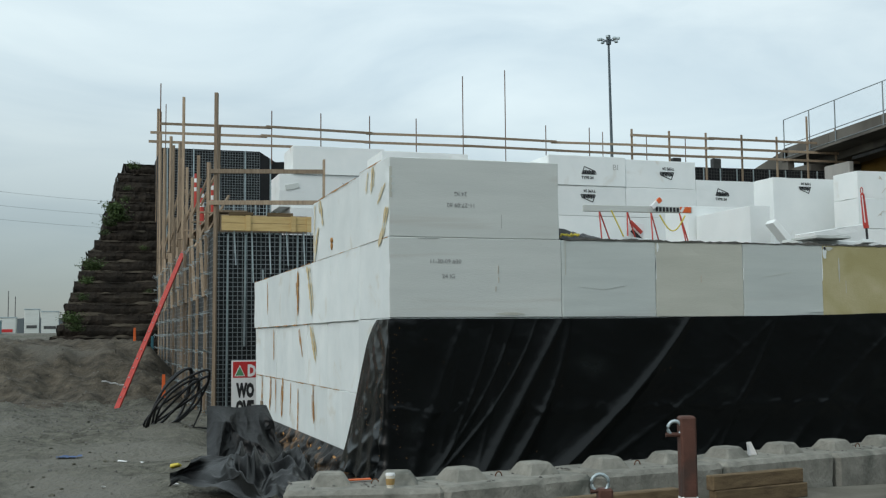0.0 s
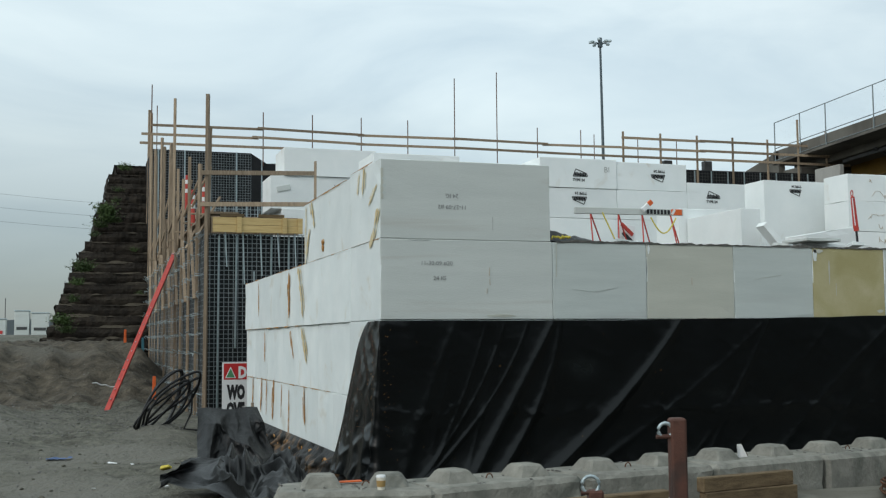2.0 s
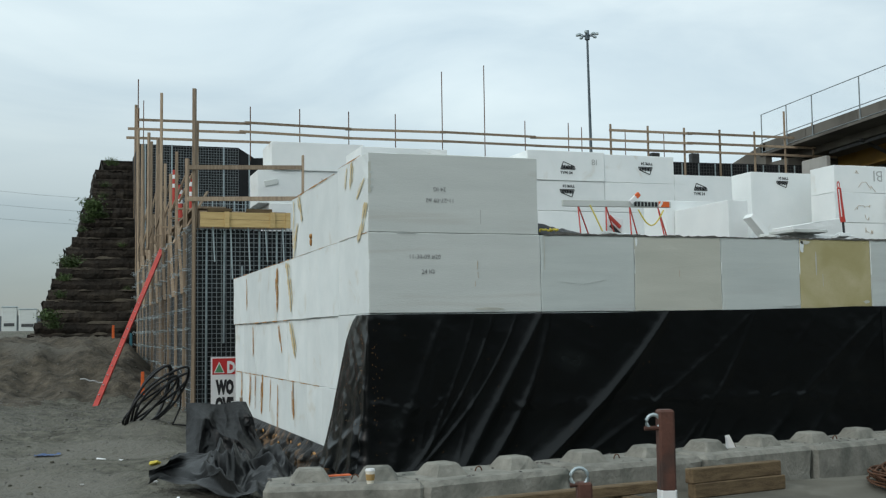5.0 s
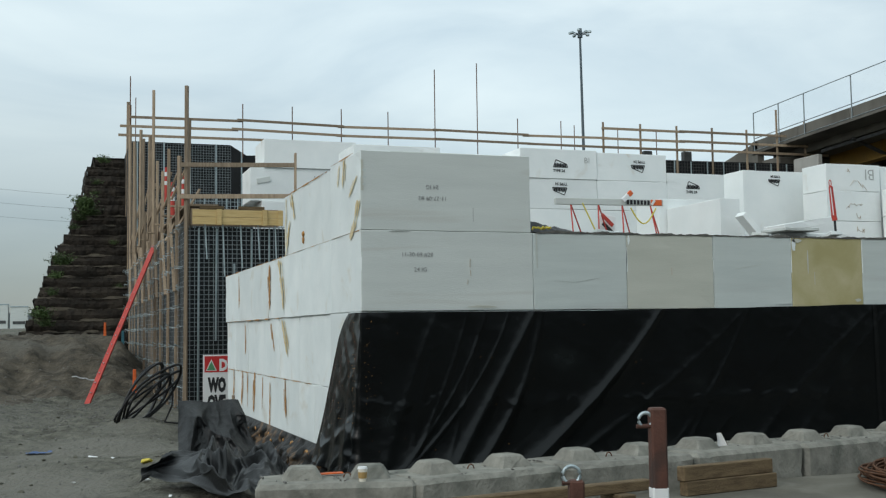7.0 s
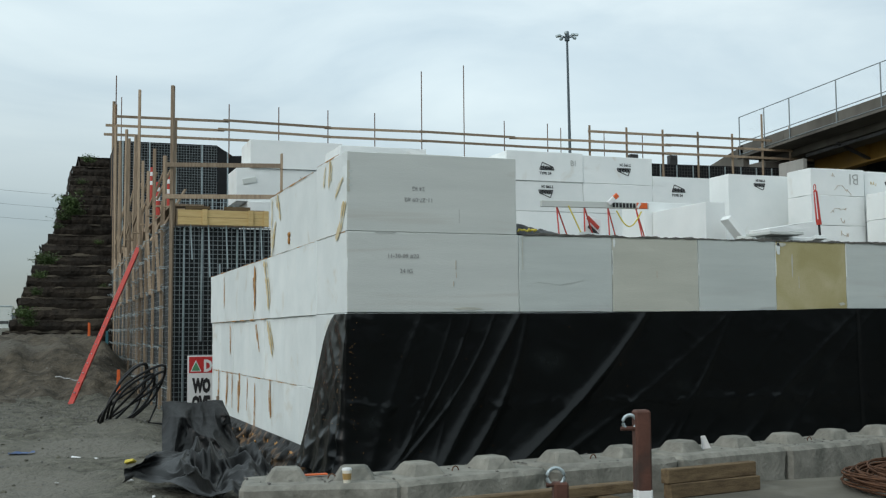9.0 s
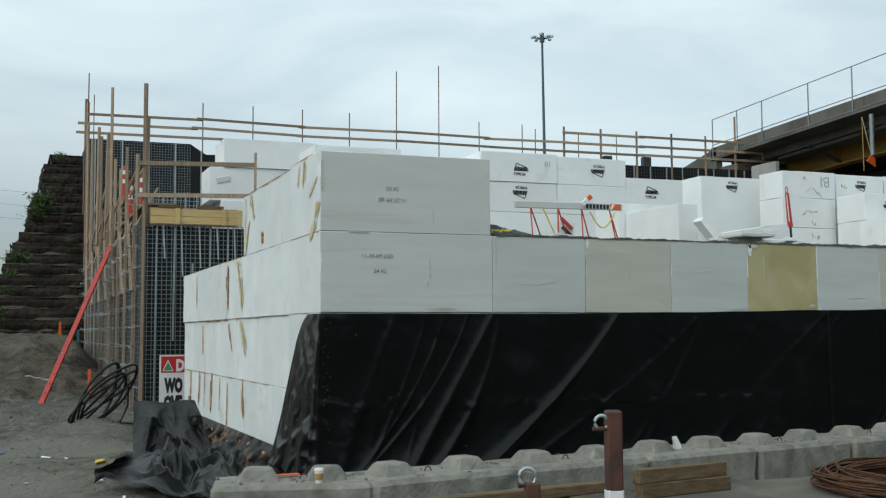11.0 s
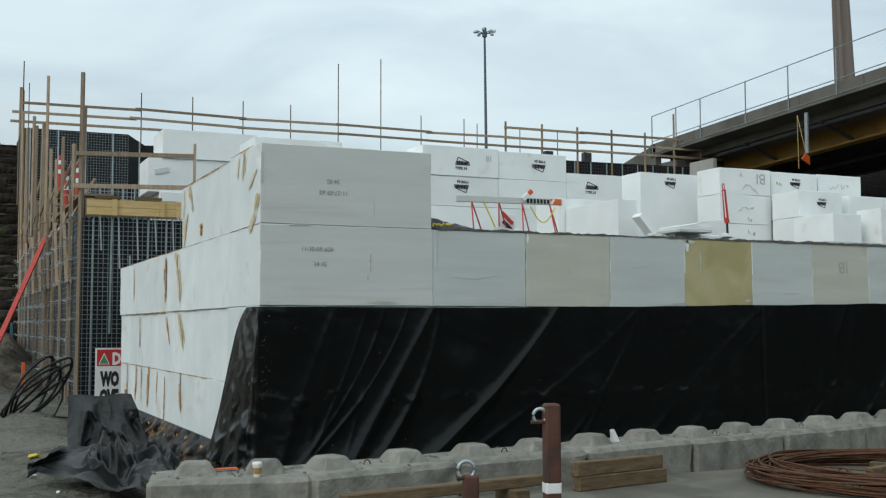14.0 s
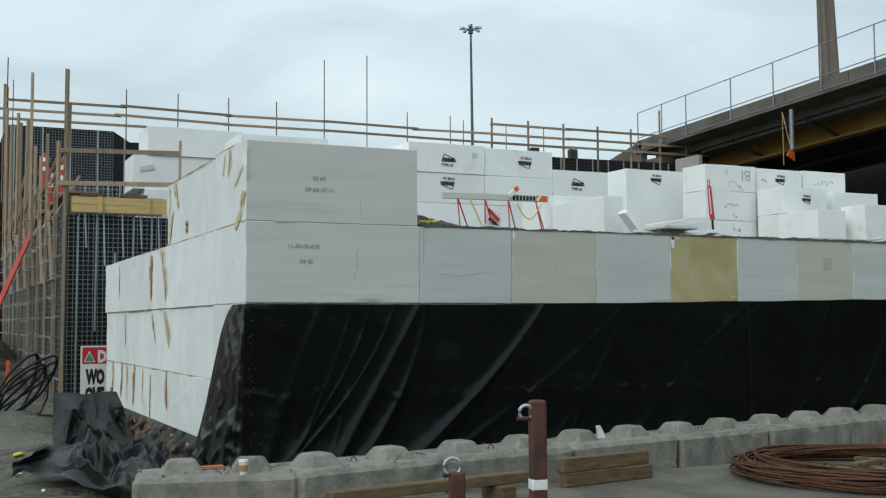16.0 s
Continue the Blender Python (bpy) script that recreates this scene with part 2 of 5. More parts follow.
    "mast": material("grey_painted_mast", (0.06, 0.085, 0.10), (0.095, 0.125, 0.145), 2, 0.6, metal=0.2),
    "pylon": material("weathering_steel_column", (0.13, 0.105, 0.09), (0.20, 0.17, 0.15), 0.5, 0.8, stretch=(2, 2, 0.2)),
    # distance haze is painted into this blue-grey
    "far": material("haze_tinted_hill", (0.09, 0.11, 0.12), (0.12, 0.14, 0.15), 0.02, 1.0),
}

# ---- building blocks ----


def part(name, bm, mat, parent=None, label="", smooth=False):
    """Links a bmesh as one mesh object, under parent when one is given."""
    me = bpy.data.meshes.new(name)
    bm.to_mesh(me)
    bm.free()
    if smooth:
        me.polygons.foreach_set("use_smooth", [True] * len(me.polygons))
    me.materials.append(M[mat] if isinstance(mat, str) else mat)
    ob = new(name, me)
    if parent:
        ob.parent = parent
    if label:
        tagged(ob, label)
    return ob


def thing(name, at, label, category, group="", kind="", turn=0):
    """An Empty at a thing's base."""
    ob = new(name)
    ob.matrix_world = pose(*at, 0, 0, turn)
    return tagged(ob, label, category, group, kind)


def box(size, at=(0, 0, 0), turn=(0, 0, 0), bevel=0.0, bm=None, taper=None):
    """A bevelled box of that size, centred at a place; taper narrows its top."""
    one = bmesh.new()
    bmesh.ops.create_cube(one, size=1)
    for v in one.verts:
        if taper and v.co.z > 0:
            v.co.x, v.co.y = v.co.x * taper, v.co.y * taper
        v.co.x, v.co.y, v.co.z = v.co.x * size[0], v.co.y * size[1], v.co.z * size[2]
    if bevel:
        bmesh.ops.bevel(one, geom=one.edges[:], offset=bevel, segments=1, affect="EDGES", clamp_overlap=True)
    one.transform(pose(*at, *turn))
    return join(bm, one)


def join(bm, one):
    if bm is None:
        return one
    me = bpy.data.meshes.new("temporary")
    one.to_mesh(me)
    one.free()
    bm.from_mesh(me)
    bpy.data.meshes.remove(me)
    return bm


def bar(a, b, w, h=None, bm=None, bevel=0.0):
    """A square bar from a to b."""
    a, b = Vector(a), Vector(b)
    one = box((w, h or w, (b - a).length), bevel=bevel)
    one.transform(Matrix.Translation((a + b) / 2) @ (b - a).to_track_quat("Z", "Y").to_matrix().to_4x4())
    return join(bm, one)


def rod(a, b, r, r2=None, sides=8, bm=None):
    a, b = Vector(a), Vector(b)
    one = bmesh.new()
    bmesh.ops.create_cone(one, cap_ends=True, segments=sides, radius1=r, radius2=r if r2 is None else r2, depth=(b - a).length)
    one.transform(Matrix.Translation((a + b) / 2) @ (b - a).to_track_quat("Z", "Y").to_matrix().to_4x4())
    return join(bm, one)


def tube(points, r, sides=6, bm=None, closed=False):
    """A round tube along points."""
    one = bmesh.new()
    pts = [Vector(p) for p in points]
    rings = []
    last = len(pts) - 1
    for i, p in enumerate(pts):
        d = (pts[(i + 1) % len(pts)] - pts[i - 1]) if closed else (pts[min(i + 1, last)] - pts[max(i - 1, 0)])
        q = d.to_track_quat("Z", "Y")
        rings.append([one.verts.new(p + q @ Vector((r * math.cos(k * math.tau / sides), r * math.sin(k * math.tau / sides), 0))) for k in range(sides)])
    for i in range(len(pts) if closed else last):
        a, b = rings[i], rings[(i + 1) % len(pts)]
        for k in range(sides):
            one.faces.new((a[k], a[(k + 1) % sides], b[(k + 1) % sides], b[k]))
    return join(bm, one)


def sheet(nu, nv, f, bm=None):
    """A grid of nu by nv cells whose corners f(u, v) gives."""
    one = bmesh.new()
    vs = [[one.verts.new(f(i / nu, j / nv)) for i in range(nu + 1)] for j in range(nv + 1)]
    for j in range(nv):
        for i in range(nu):
            one.faces.new((vs[j][i], vs[j][i + 1], vs[j + 1][i + 1], vs[j + 1][i]))
    return join(bm, one)


def lettering(text, height, name, mat, parent, m, bold=0.0, label="", squeeze=1.0):
    """Raised lettering in the built-in font, as a mesh under its thing."""
    cu = bpy.data.curves.new("lettering", "FONT")
    cu.body, cu.size, cu.extrude, cu.offset = text, height * 1.4, 0.001, bold
    cu.resolution_u = 2
    tmp = new("lettering", cu)
    me = bpy.data.meshes.new_from_object(tmp.evaluated_get(bpy.context.evaluated_depsgraph_get()))
    bpy.data.objects.remove(tmp)
    me.name = name
    me.materials.clear()
    me.materials.append(M[mat])
    ob = new(name, me)
    ob.parent = parent
    ob.matrix_local = m @ Matrix.Diagonal((squeeze, 1, 1, 1))
    if label:
        tagged(ob, label)
    return ob


def smooth(a, b, v):
    q = min(max((v - a) / (b - a), 0), 1)
    return q * q * (3 - 2 * q)

# ---- ground ----
H = 0.914  # height of a course of foam


def ground_z(x, y):
    z = 0.06 * smooth(2, 8, abs(x + 3) + abs(y)) - 0.14
    z += 0.10 * noise.noise((x * 0.25, y * 0.25, 1)) + 0.12 * noise.noise((x * 0.9, y * 0.7, 4)) + 0.05 * noise.noise((x * 3.1, y * 3.1, 7))
    z -= 0.26 * smooth(-1.7, -0.7, x) * (1 - smooth(8.5, 12, y)) * smooth(-2, 0, y)
    if y < 20 and x < 0:  # trodden ruts, and low spoil heaps off the track
        z += 0.09 * abs(noise.noise((x * 1.8, y * 0.9, 15))) * smooth(0, 2, y) - 0.012
        z += 0.34 * math.exp(-((x + 5.1) / 1.1) ** 2 - ((y - 13.5) / 2.2) ** 2) + 0.22 * math.exp(-((x + 4.3) / 0.7) ** 2 - ((y - 17.3) / 1.4) ** 2)
    if y > 12:  # the dirt bank in front of the terraced mound
        side = 1 - smooth(-1.6, 0.2, x)
        edge = y + 1.5 * noise.noise((x * 0.55, 2, 9)) + 0.5 * noise.noise((x * 1.7, y * 0.3, 2))
        face = smooth(19.2, 24.6, edge)
        gully = 1 - abs(2 * noise.noise((x * 0.75 + y * 0.12, y * 0.16, 3)))
        z += side * (1.22 * face + 0.38 * smooth(23, 28, y) + 0.46 * (gully - 0.5) * smooth(18, 22, y) * (1 - 0.6 * smooth(24, 28, y)))
        z += side * (0.16 * smooth(16, 20, y) * noise.noise((x * 1.6, y * 0.9, 5)) + 0.07 * smooth(16, 20, y) * noise.noise((x * 4.0, y * 2.4, 6)))
        z += (1 - side) * 0.45 * smooth(18, 34, y)
    if x < -5:
        z += 0.5 * smooth(-5, -12, x) * smooth(5, 20, y)
    if y < -1:
        z *= 1 - smooth(-1, -4, y)
    far = smooth(50, 140, math.hypot(x, y))
    return z * (1 - far) + 0.2 * far


def warp(s, near, reach):
    return near * s + (reach - near) * math.copysign(abs(s) ** 7, s)


def ground_point(u, v):
    x, y = warp(2 * u - 1, 26, 2500) - 2, warp(2 * v - 1, 42, 2500) + 14
    return x, y, ground_z(x, y)


ground = part("ground", sheet(400, 440, ground_point), "soil", smooth=True)
ground.data.materials.append(M["bank_soil"])
for p in ground.data.polygons:
    x, y, z = p.center
    heap = math.exp(-((x + 4.3) / 0.9) ** 2 - ((y - 17.3) / 1.8) ** 2)
    if x < 1 and 2 < y < 60 and 0.55 * heap + smooth(17, 22, y) + 0.25 * smooth(-3.2, -5, x) + 0.5 * noise.noise((x * 0.6, y * 0.35, 8)) > 0.5:
        p.material_index = 1
tagged(ground, "uneven grey-brown gravelly dirt of a construction site", "ground", kind="structure")

pad = part("pavement", box((22, 14.5, 0.3), (11.3, -9.85, -0.05), bevel=0.02), "slab")
tagged(pad, "pale dusty concrete slab beside the block wall", "pavement", kind="structure")

# an unseen bank, added behind the viewpoint so the black sheet reflects dark ground
unseen_rear_bank = part("bank", sheet(60, 10, lambda u, v: (-70 + 150 * u, -34 - 8 * v + 1.5 * noise.noise((u * 12, v, 3)), -0.3 + 10 * v ** 0.8 + 0.8 * noise.noise((u * 16, v * 2, 8)) * v)), "mound", smooth=True)
tagged(unseen_rear_bank, "unseen dark earth bank added to cut low sky light", "bank", kind="structure")

# a second unseen bank, added to cut low sky light from the left
unseen_side_bank = part("bank", sheet(60, 10, lambda u, v: (-42 - 8 * v + 1.5 * noise.noise((u * 12, v, 6)), -45 + 110 * u, -0.3 + 10 * v ** 0.8 + 0.8 * noise.noise((u * 16, v * 2, 4)) * v)), "mound", smooth=True)
tagged(unseen_side_bank, "unseen dark earth bank added to cut low sky light", "bank", kind="structure")

# ---- foam block stack ----


def rough_box(size, chip=0.003, seed=0):
    """A block of foam: soft edges, slightly out of true, a few knocked corners."""
    rnd = random.Random(seed)
    one = bmesh.new()
    bmesh.ops.create_cube(one, size=1)
    for v in one.verts:
        v.co = Vector((v.co.x * size[0], v.co.y * size[1], v.co.z * size[2])) + Vector([rnd.uniform(-chip, 0) * (1 if c > 0 else -1) for c in v.co])
    bmesh.ops.bevel(one, geom=one.edges[:], offset=0.007, segments=1, affect="EDGES")
    bmesh.ops.subdivide_edges(one, edges=[e for e in one.edges if e.calc_length() > 0.3], cuts=5, use_grid_fill=True)
    for v in one.verts:
        k = sum(abs(abs(c) - s / 2) < 0.03 for c, s in zip(v.co, size))
        if k >= 2:
            v.co += Vector([rnd.uniform(-1, 1) for _ in range(3)]) * 0.0025 - v.co.normalized() * max(0, rnd.gauss(-0.012, 0.010))
    return one


block_count = [0]


def foam_block(x0, x1, y0, y1, z0, z1, mat="foam", label="white expanded foam block in the stack", turn=0, front=None, group="foam blocks"):
    block_count[0] += 1
    size = (x1 - x0 - 0.002, y1 - y0 - 0.002, z1 - z0 - 0.001)
    ob = part("foam_block", rough_box(size, seed=block_count[0]), mat)
    ob.matrix_world = pose((x0 + x1) / 2, (y0 + y1) / 2, (z0 + z1) / 2, 0, 0, turn)
    if front:  # a weathered front face
        ob.data.materials.append(M[front])
        for p in ob.data.polygons:
            if p.normal.y < -0.6:
                p.material_index = 1
    return tagged(ob, label, "foam block", group)


def scribble(block, text, x, z, height, mat="pencil", upside=False, name="handwriting"):
    """Marker writing on a block's front, placed from the front's lower left corner."""
    dx, dy, dz = block.dimensions
    size = [max(v[i] for v in block.bound_box) for i in range(3)]
    m = pose(-size[0] + x, -size[1] - 0.003, -size[2] + z, 90, 180 if upside else 0, 0)
    if upside:
        m = pose(-size[0] + x, -size[1] - 0.003, -size[2] + z, 90, 0, 0) @ pose(0, 0, 0, 0, 0, 180)
    return tagged(lettering(text, height, name, mat, block, m, bold=-0.012 * height), kind="stuff")


# courses under the sheet and the front course above it
JOINTS = [0, 2.10, 3.34, 4.56, 5.72, 6.83, 7.88, 8.92, 9.95, 11.0, 12.05, 13.1, 14.2, 15.3, 16.4]
# the second tan darkens the right end, painting the dimmer light there
FRONTS = ["foam_grey", "foam_pale", "foam_tan", "foam_pale", "foam_yellow", "foam_pale", "foam_tan", "foam_pale"]
NOTES = {"foam_grey": "grey weathered foam block in the front course", "foam_pale": "pale grey weathered foam block in the front course",
         "foam_tan": "tan weathered foam block in the front course", "foam_yellow": "yellowed foam block in the front course"}
front_blocks = []
for i in range(14):
    mat = FRONTS[i % 8]
    front_blocks.append(foam_block(JOINTS[i], JOINTS[i + 1], 0, 1.45, 2 * H, 3 * H, "foam", NOTES[mat], front=mat))
    for k in (0, 1):
        foam_block(JOINTS[i], JOINTS[i + 1], 0.02, 1.5, k * H, (k + 1) * H, "foam", "white foam block behind black plastic sheet")
corner_block = foam_block(0, 2.08, 0, 1.45, 3 * H, 4 * H - 0.005, "foam", "grey weathered foam block topping the stack's corner", front="foam_grey")

# the white side of the stack, course by course
for k, joints in ((0, (1.5, 2.55, 3.51, 4.45, 5.9, 7.25, 8.48, 9.35, 10.4)), (1, (1.5, 2.6, 3.54, 4.97, 6.3, 7.9, 9.28, 10.4)), (2, (1.45, 4.4, 5.73, 8.6, 10.4)), (3, (1.45, 4.4))):
    for a, b in zip(joints, joints[1:]):
        shift = (0.03, 0.03, 0.0, 0.0)[k] + 0.006 * math.sin(a * 7 + k)
        foam_block(shift, 2.3, a, b, k * H, (k + 1) * H - (0.03 if k == 3 else 0), "foam", "white foam block with rusty glue stains in its joints")

core = part("foam_fill", box((17.2, 11.5, 3 * H - 0.002), (9.4, 7.3, 1.5 * H - 0.001)), "fill")
tagged(core, "grey gritty deck on top of the foam fill", "deck", kind="structure")
lip = thing("deck_lip", (0, 0, 3 * H), "dark grey gritty layer along the front course's top edge", "deck", kind="structure")
part("layer", sheet(420, 6, lambda u, v: (2.14 + u * 14.2, -0.008 + 0.006 * noise.noise((u * 90, 1, 2)) + max(0, v - 0.17) * 1.5,
                                        (-0.002 - 0.018 * smooth(0.1, 0.6, u) - 0.012 * noise.noise((u * 120, 4, 4)) if v < 0.1 else 0.016 + 0.022 * noise.noise((u * 70, v * 3, 2)) + 0.014 * noise.noise((u * 300, v * 9, 5))))), "fill", lip)

# writing on the front
scribble(front_blocks[0], "11-30-09 #20", 0.47, 0.62, 0.050)
scribble(front_blocks[0], "24 IG", 0.62, 0.45, 0.050)
scribble(corner_block, "11-27-09 #2", 1.03, 0.40, 0.050, upside=True)
scribble(corner_block, "24 IG", 0.93, 0.53, 0.050, upside=True)
scribble(front_blocks[6], "IB", 0.66, 0.66, 0.17, mat="scratch", upside=True)

# scuffs and scratches on the weathered fronts


def scuff(block, x, z, dx, dz, w, mat):
    size = [max(v[i] for v in block.bound_box) for i in range(3)]
    a = Vector((-size[0] + x, -size[1] - 0.001, -size[2] + z))
    part("scuff", bar(a, a + Vector((dx, 0, dz)), w, 0.002), mat, block)


for block, x, z, dx, dz, w, mat in ((front_blocks[0], 1.30, 0.50, 0.004, 0.10, 0.012, "faint"), (front_blocks[0], 1.31, 0.40, -0.004, 0.07, 0.010, "faint"), (front_blocks[0], 1.27, 0.30, 0.003, 0.06, 0.012, "faint"),
                                    (front_blocks[0], 0.33, 0.905, 0.25, 0.004, 0.008, "scratch"), (front_blocks[0], 1.42, 0.05, 0.18, 0.003, 0.012, "scratch"),
                                    (front_blocks[1], 0.25, 0.36, 0.3, -0.03, 0.003, "foam_grey"), (front_blocks[1], 0.55, 0.33, 0.3, 0.05, 0.003, "scratch"), (front_blocks[2], 0.62, 0.42, 0.0, 0.09, 0.006, "faint"),
                                    (front_blocks[4], 0.35, 0.30, 0.0, 0.16, 0.006, "foam_tan"), (corner_block, 1.35, 0.12, 0.0, 0.16, 0.005, "scratch"), (corner_block, 0.02, 0.45, 0.0, 0.35, 0.03, "foam_tan"),
                                    (front_blocks[3], 0.3, 0.5, 0.4, 0.06, 0.003, "foam_tan"), (front_blocks[5], 0.5, 0.2, 0.3, 0.01, 0.006, "faint"), (front_blocks[2], 0.7, 0.012, 0.3, 0.0, 0.008, "faint"),
                                    (front_blocks[3], 0.9, 0.05, 0.25, 0.01, 0.012, "scratch"), (front_blocks[1], 0.05, 0.5, 0.0, 0.4, 0.008, "foam_tan")):
    scuff(block, x, z, dx, dz, w, mat)


def patch(block, x, z, w, h, mat, seed):
    """A thin ragged patch on a block's front where the skin is scraped or smeared."""
    size = [max(v[i] for v in block.bound_box) for i in range(3)]
    bm = bmesh.new()
    ring = [bm.verts.new((-size[0] + x + w / 2 * math.cos(a) * (1 + 0.5 * noise.noise((math.cos(a) * 2, math.sin(a) * 2, seed))), -size[1] - 0.003,
                          -size[2] + z + h / 2 * math.sin(a) * (1 + 0.5 * noise.noise((math.cos(a) * 2, math.sin(a) * 2, seed + 4))))) for a in [k * math.tau / 22 for k in range(22)]]
    bm.faces.new(ring)
    part("scraped_patch", bm, mat, block)


for k, (block, x, z, w, h, mat) in enumerate(((front_blocks[4], 0.04, 0.82, 0.06, 0.17, "foam"), (front_blocks[4], 0.09, 0.87, 0.14, 0.05, "foam_tan"), (front_blocks[4], 1.02, 0.10, 0.10, 0.04, "foam_tan"), (front_blocks[4], 0.25, 0.60, 0.02, 0.30, "foam_tan"),
                                              (corner_block, 0.045, 0.52, 0.045, 0.028, "foam_pale"), (corner_block, 0.045, 0.60, 0.045, 0.028, "foam_pale"), (corner_block, 0.045, 0.68, 0.045, 0.028, "foam_pale"),
                                              (front_blocks[0], 1.45, 0.045, 0.35, 0.03, "foam_tan"), (front_blocks[2], 0.03, 0.85, 0.03, 0.12, "foam"))):
    patch(block, x, z, w, h, mat, 3 * k)

# ---- the blocks on the deck ----


def stamp(block, x, z, upside=False, w=0.34):
    """The maker's stamp: a slanted emblem drawn as plain shapes, and the type mark under it."""
    size = [max(v[i] for v in block.bound_box) for i in range(3)]
    m = pose(-size[0] + x, -size[1] - 0.004, -size[2] + z, 90, 0, 0) @ pose(0, 0, 0, 0, 0, 180 if upside else 0)
    bm = None
    k = w / 0.34
    outline = ((-0.15, 0.0), (-0.09, 0.15), (0.15, 0.06), (0.17, 0.0), (-0.15, 0.0))
    for a, b in zip(outline, outline[1:]):
        bm = bar((a[0] * k, a[1] * k, 0), (b[0] * k, b[1] * k, 0), 0.016 * k, 0.002, bm)
    for i in range(7):  # the emblem's unlettered marks
        bm = box((0.030 * k, (0.05 + 0.02 * (i % 2)) * k, 0.002), ((-0.10 + 0.037 * i) * k, (0.050 - 0.002 * i) * k, 0), (0, 0, -8), bm=bm)
    bm = box((0.27 * k, 0.012 * k, 0.002), (0.01 * k, 0.020 * k, 0), bm=bm)
    mark = part("stamp", bm, "ink", block, "black printed emblem")
    mark.matrix_local = m
    lettering("TYPE 24", 0.055 * k, "type_mark", "ink", block, m @ pose(-0.16 * k, -0.10 * k, 0), bold=0.002)


Z0 = 3 * H
WHITE = "clean white foam block stacked on the deck"
g = "deck blocks"
foam_block(1.68, 4.05, 15.5, 16.8, 5.74, 6.46, label=WHITE, group=g, mat="foam_clean")
b = foam_block(1.34, 4.05, 15.55, 16.8, 4.90, 5.74, label=WHITE, group=g, mat="foam_clean")
foam_block(1.62, 4.05, 15.5, 16.8, 4.05, 4.90, label=WHITE, group=g, mat="foam_clean")
lettering("X2 24", 0.12, "handwriting", "pencil", b, pose(0.25, -0.63, 0.12, 90, 0, 0))
# nothing is cut: a raised grey piece paints the cut-out's shade
part("notch", box((0.34, 0.06, 0.13), (-1.02, -0.62, 0.10), (0, -12, 0), bevel=0.004), "foam_grey", b, "raised grey piece standing for a cut-out's shade")
foam_block(2.15, 3.9, 8.5, 9.7, 4.62, 5.20, label=WHITE, group=g, mat="foam_clean")
foam_block(3.9, 5.6, 8.5, 9.7, 4.62, 5.10, label=WHITE, group=g, mat="foam_clean")
foam_block(2.15, 3.9, 8.5, 9.7, 4.0, 4.62, label=WHITE, group=g, mat="foam_clean")
foam_block(3.9, 5.6, 8.5, 9.7, 4.0, 4.62, label=WHITE, group=g, mat="foam_clean")
for x in (2.15, 3.9):
    foam_block(x, x + 1.75, 8.5, 9.7, Z0, 4.0, label=WHITE, group=g, mat="foam_clean")
q1 = foam_block(5.6, 7.32, 8.48, 9.7, 4.66, 5.27, label=WHITE + " with a black stamp", group=g, mat="foam_clean")
q2 = foam_block(5.6, 7.32, 8.5, 9.7, 4.04, 4.66, label=WHITE + " with a black stamp", group=g, mat="foam_clean")
q3 = foam_block(7.32, 8.96, 8.5, 9.7, 4.66, 5.24, label=WHITE + " with a black stamp", group=g, mat="foam_clean")
q4 = foam_block(7.32, 8.96, 8.5, 9.7, 4.04, 4.66, label=WHITE, group=g, mat="foam_clean")
q5 = foam_block(8.96, 10.75, 8.5, 9.7, 4.22, 4.87, label=WHITE + " with a black stamp", group=g, mat="foam_clean")
for x in (5.6, 7.32, 8.96):
    foam_block(x, x + (1.72 if x < 8.9 else 1.8), 8.5, 9.7, Z0, 4.22 if x > 8.9 else 4.04, label=WHITE, group=g, mat="foam_clean")
stamp(q1, 0.88, 0.24)
scribble(q1, "BI", 1.42, 0.34, 0.12, mat="scratch")
stamp(q2, 0.88, 0.44, True)
stamp(q3, 0.97, 0.34, True)
stamp(q5, 0.62, 0.33)
big = foam_block(8.45, 9.75, 5.0, 5.62, 3.2, 4.42, label="large white foam block on edge with a black stamp", group=g, mat="foam_clean")
foam_block(8.40, 9.75, 5.02, 5.7, Z0, 3.2, label=WHITE, group=g, mat="foam_clean")
stamp(big, 0.67, 1.06, True, 0.26)
foam_block(7.15, 8.36, 5.75, 6.6, Z0, 3.95, label=WHITE, group=g, mat="foam_clean")
low = foam_block(7.3, 7.69, 4.0, 5.73, Z0, 3.76, label="long low white foam block on the deck", group=g, mat="foam_clean")
board = foam_block(-0.05, 0.05, -0.12, 0.12, -0.47, 0.47, label="white foam board leaning on a low block", group=g, mat="foam_clean")
board.matrix_world = pose(7.82, 3.72, 3.12, 0, -43, 0)
wedge = foam_block(7.75, 8.75, 2.85, 3.4, Z0, 3.30, label="low tilted white foam slab on the deck", group=g, mat="foam_clean")
wedge.matrix_world = wedge.matrix_world @ pose(0, 0, 0, 0, -9, 0)
tri = [foam_block(9.46, 10.62, 4.0, 4.66, a, b, label="white foam block with faded brown handwriting", group=g, mat="foam_clean") for a, b in ((Z0, 3.42), (3.42, 3.95), (3.95, 4.43))]
scribble(tri[2], "BI", 1.04, 0.40, 0.20, mat="scratch", upside=True)


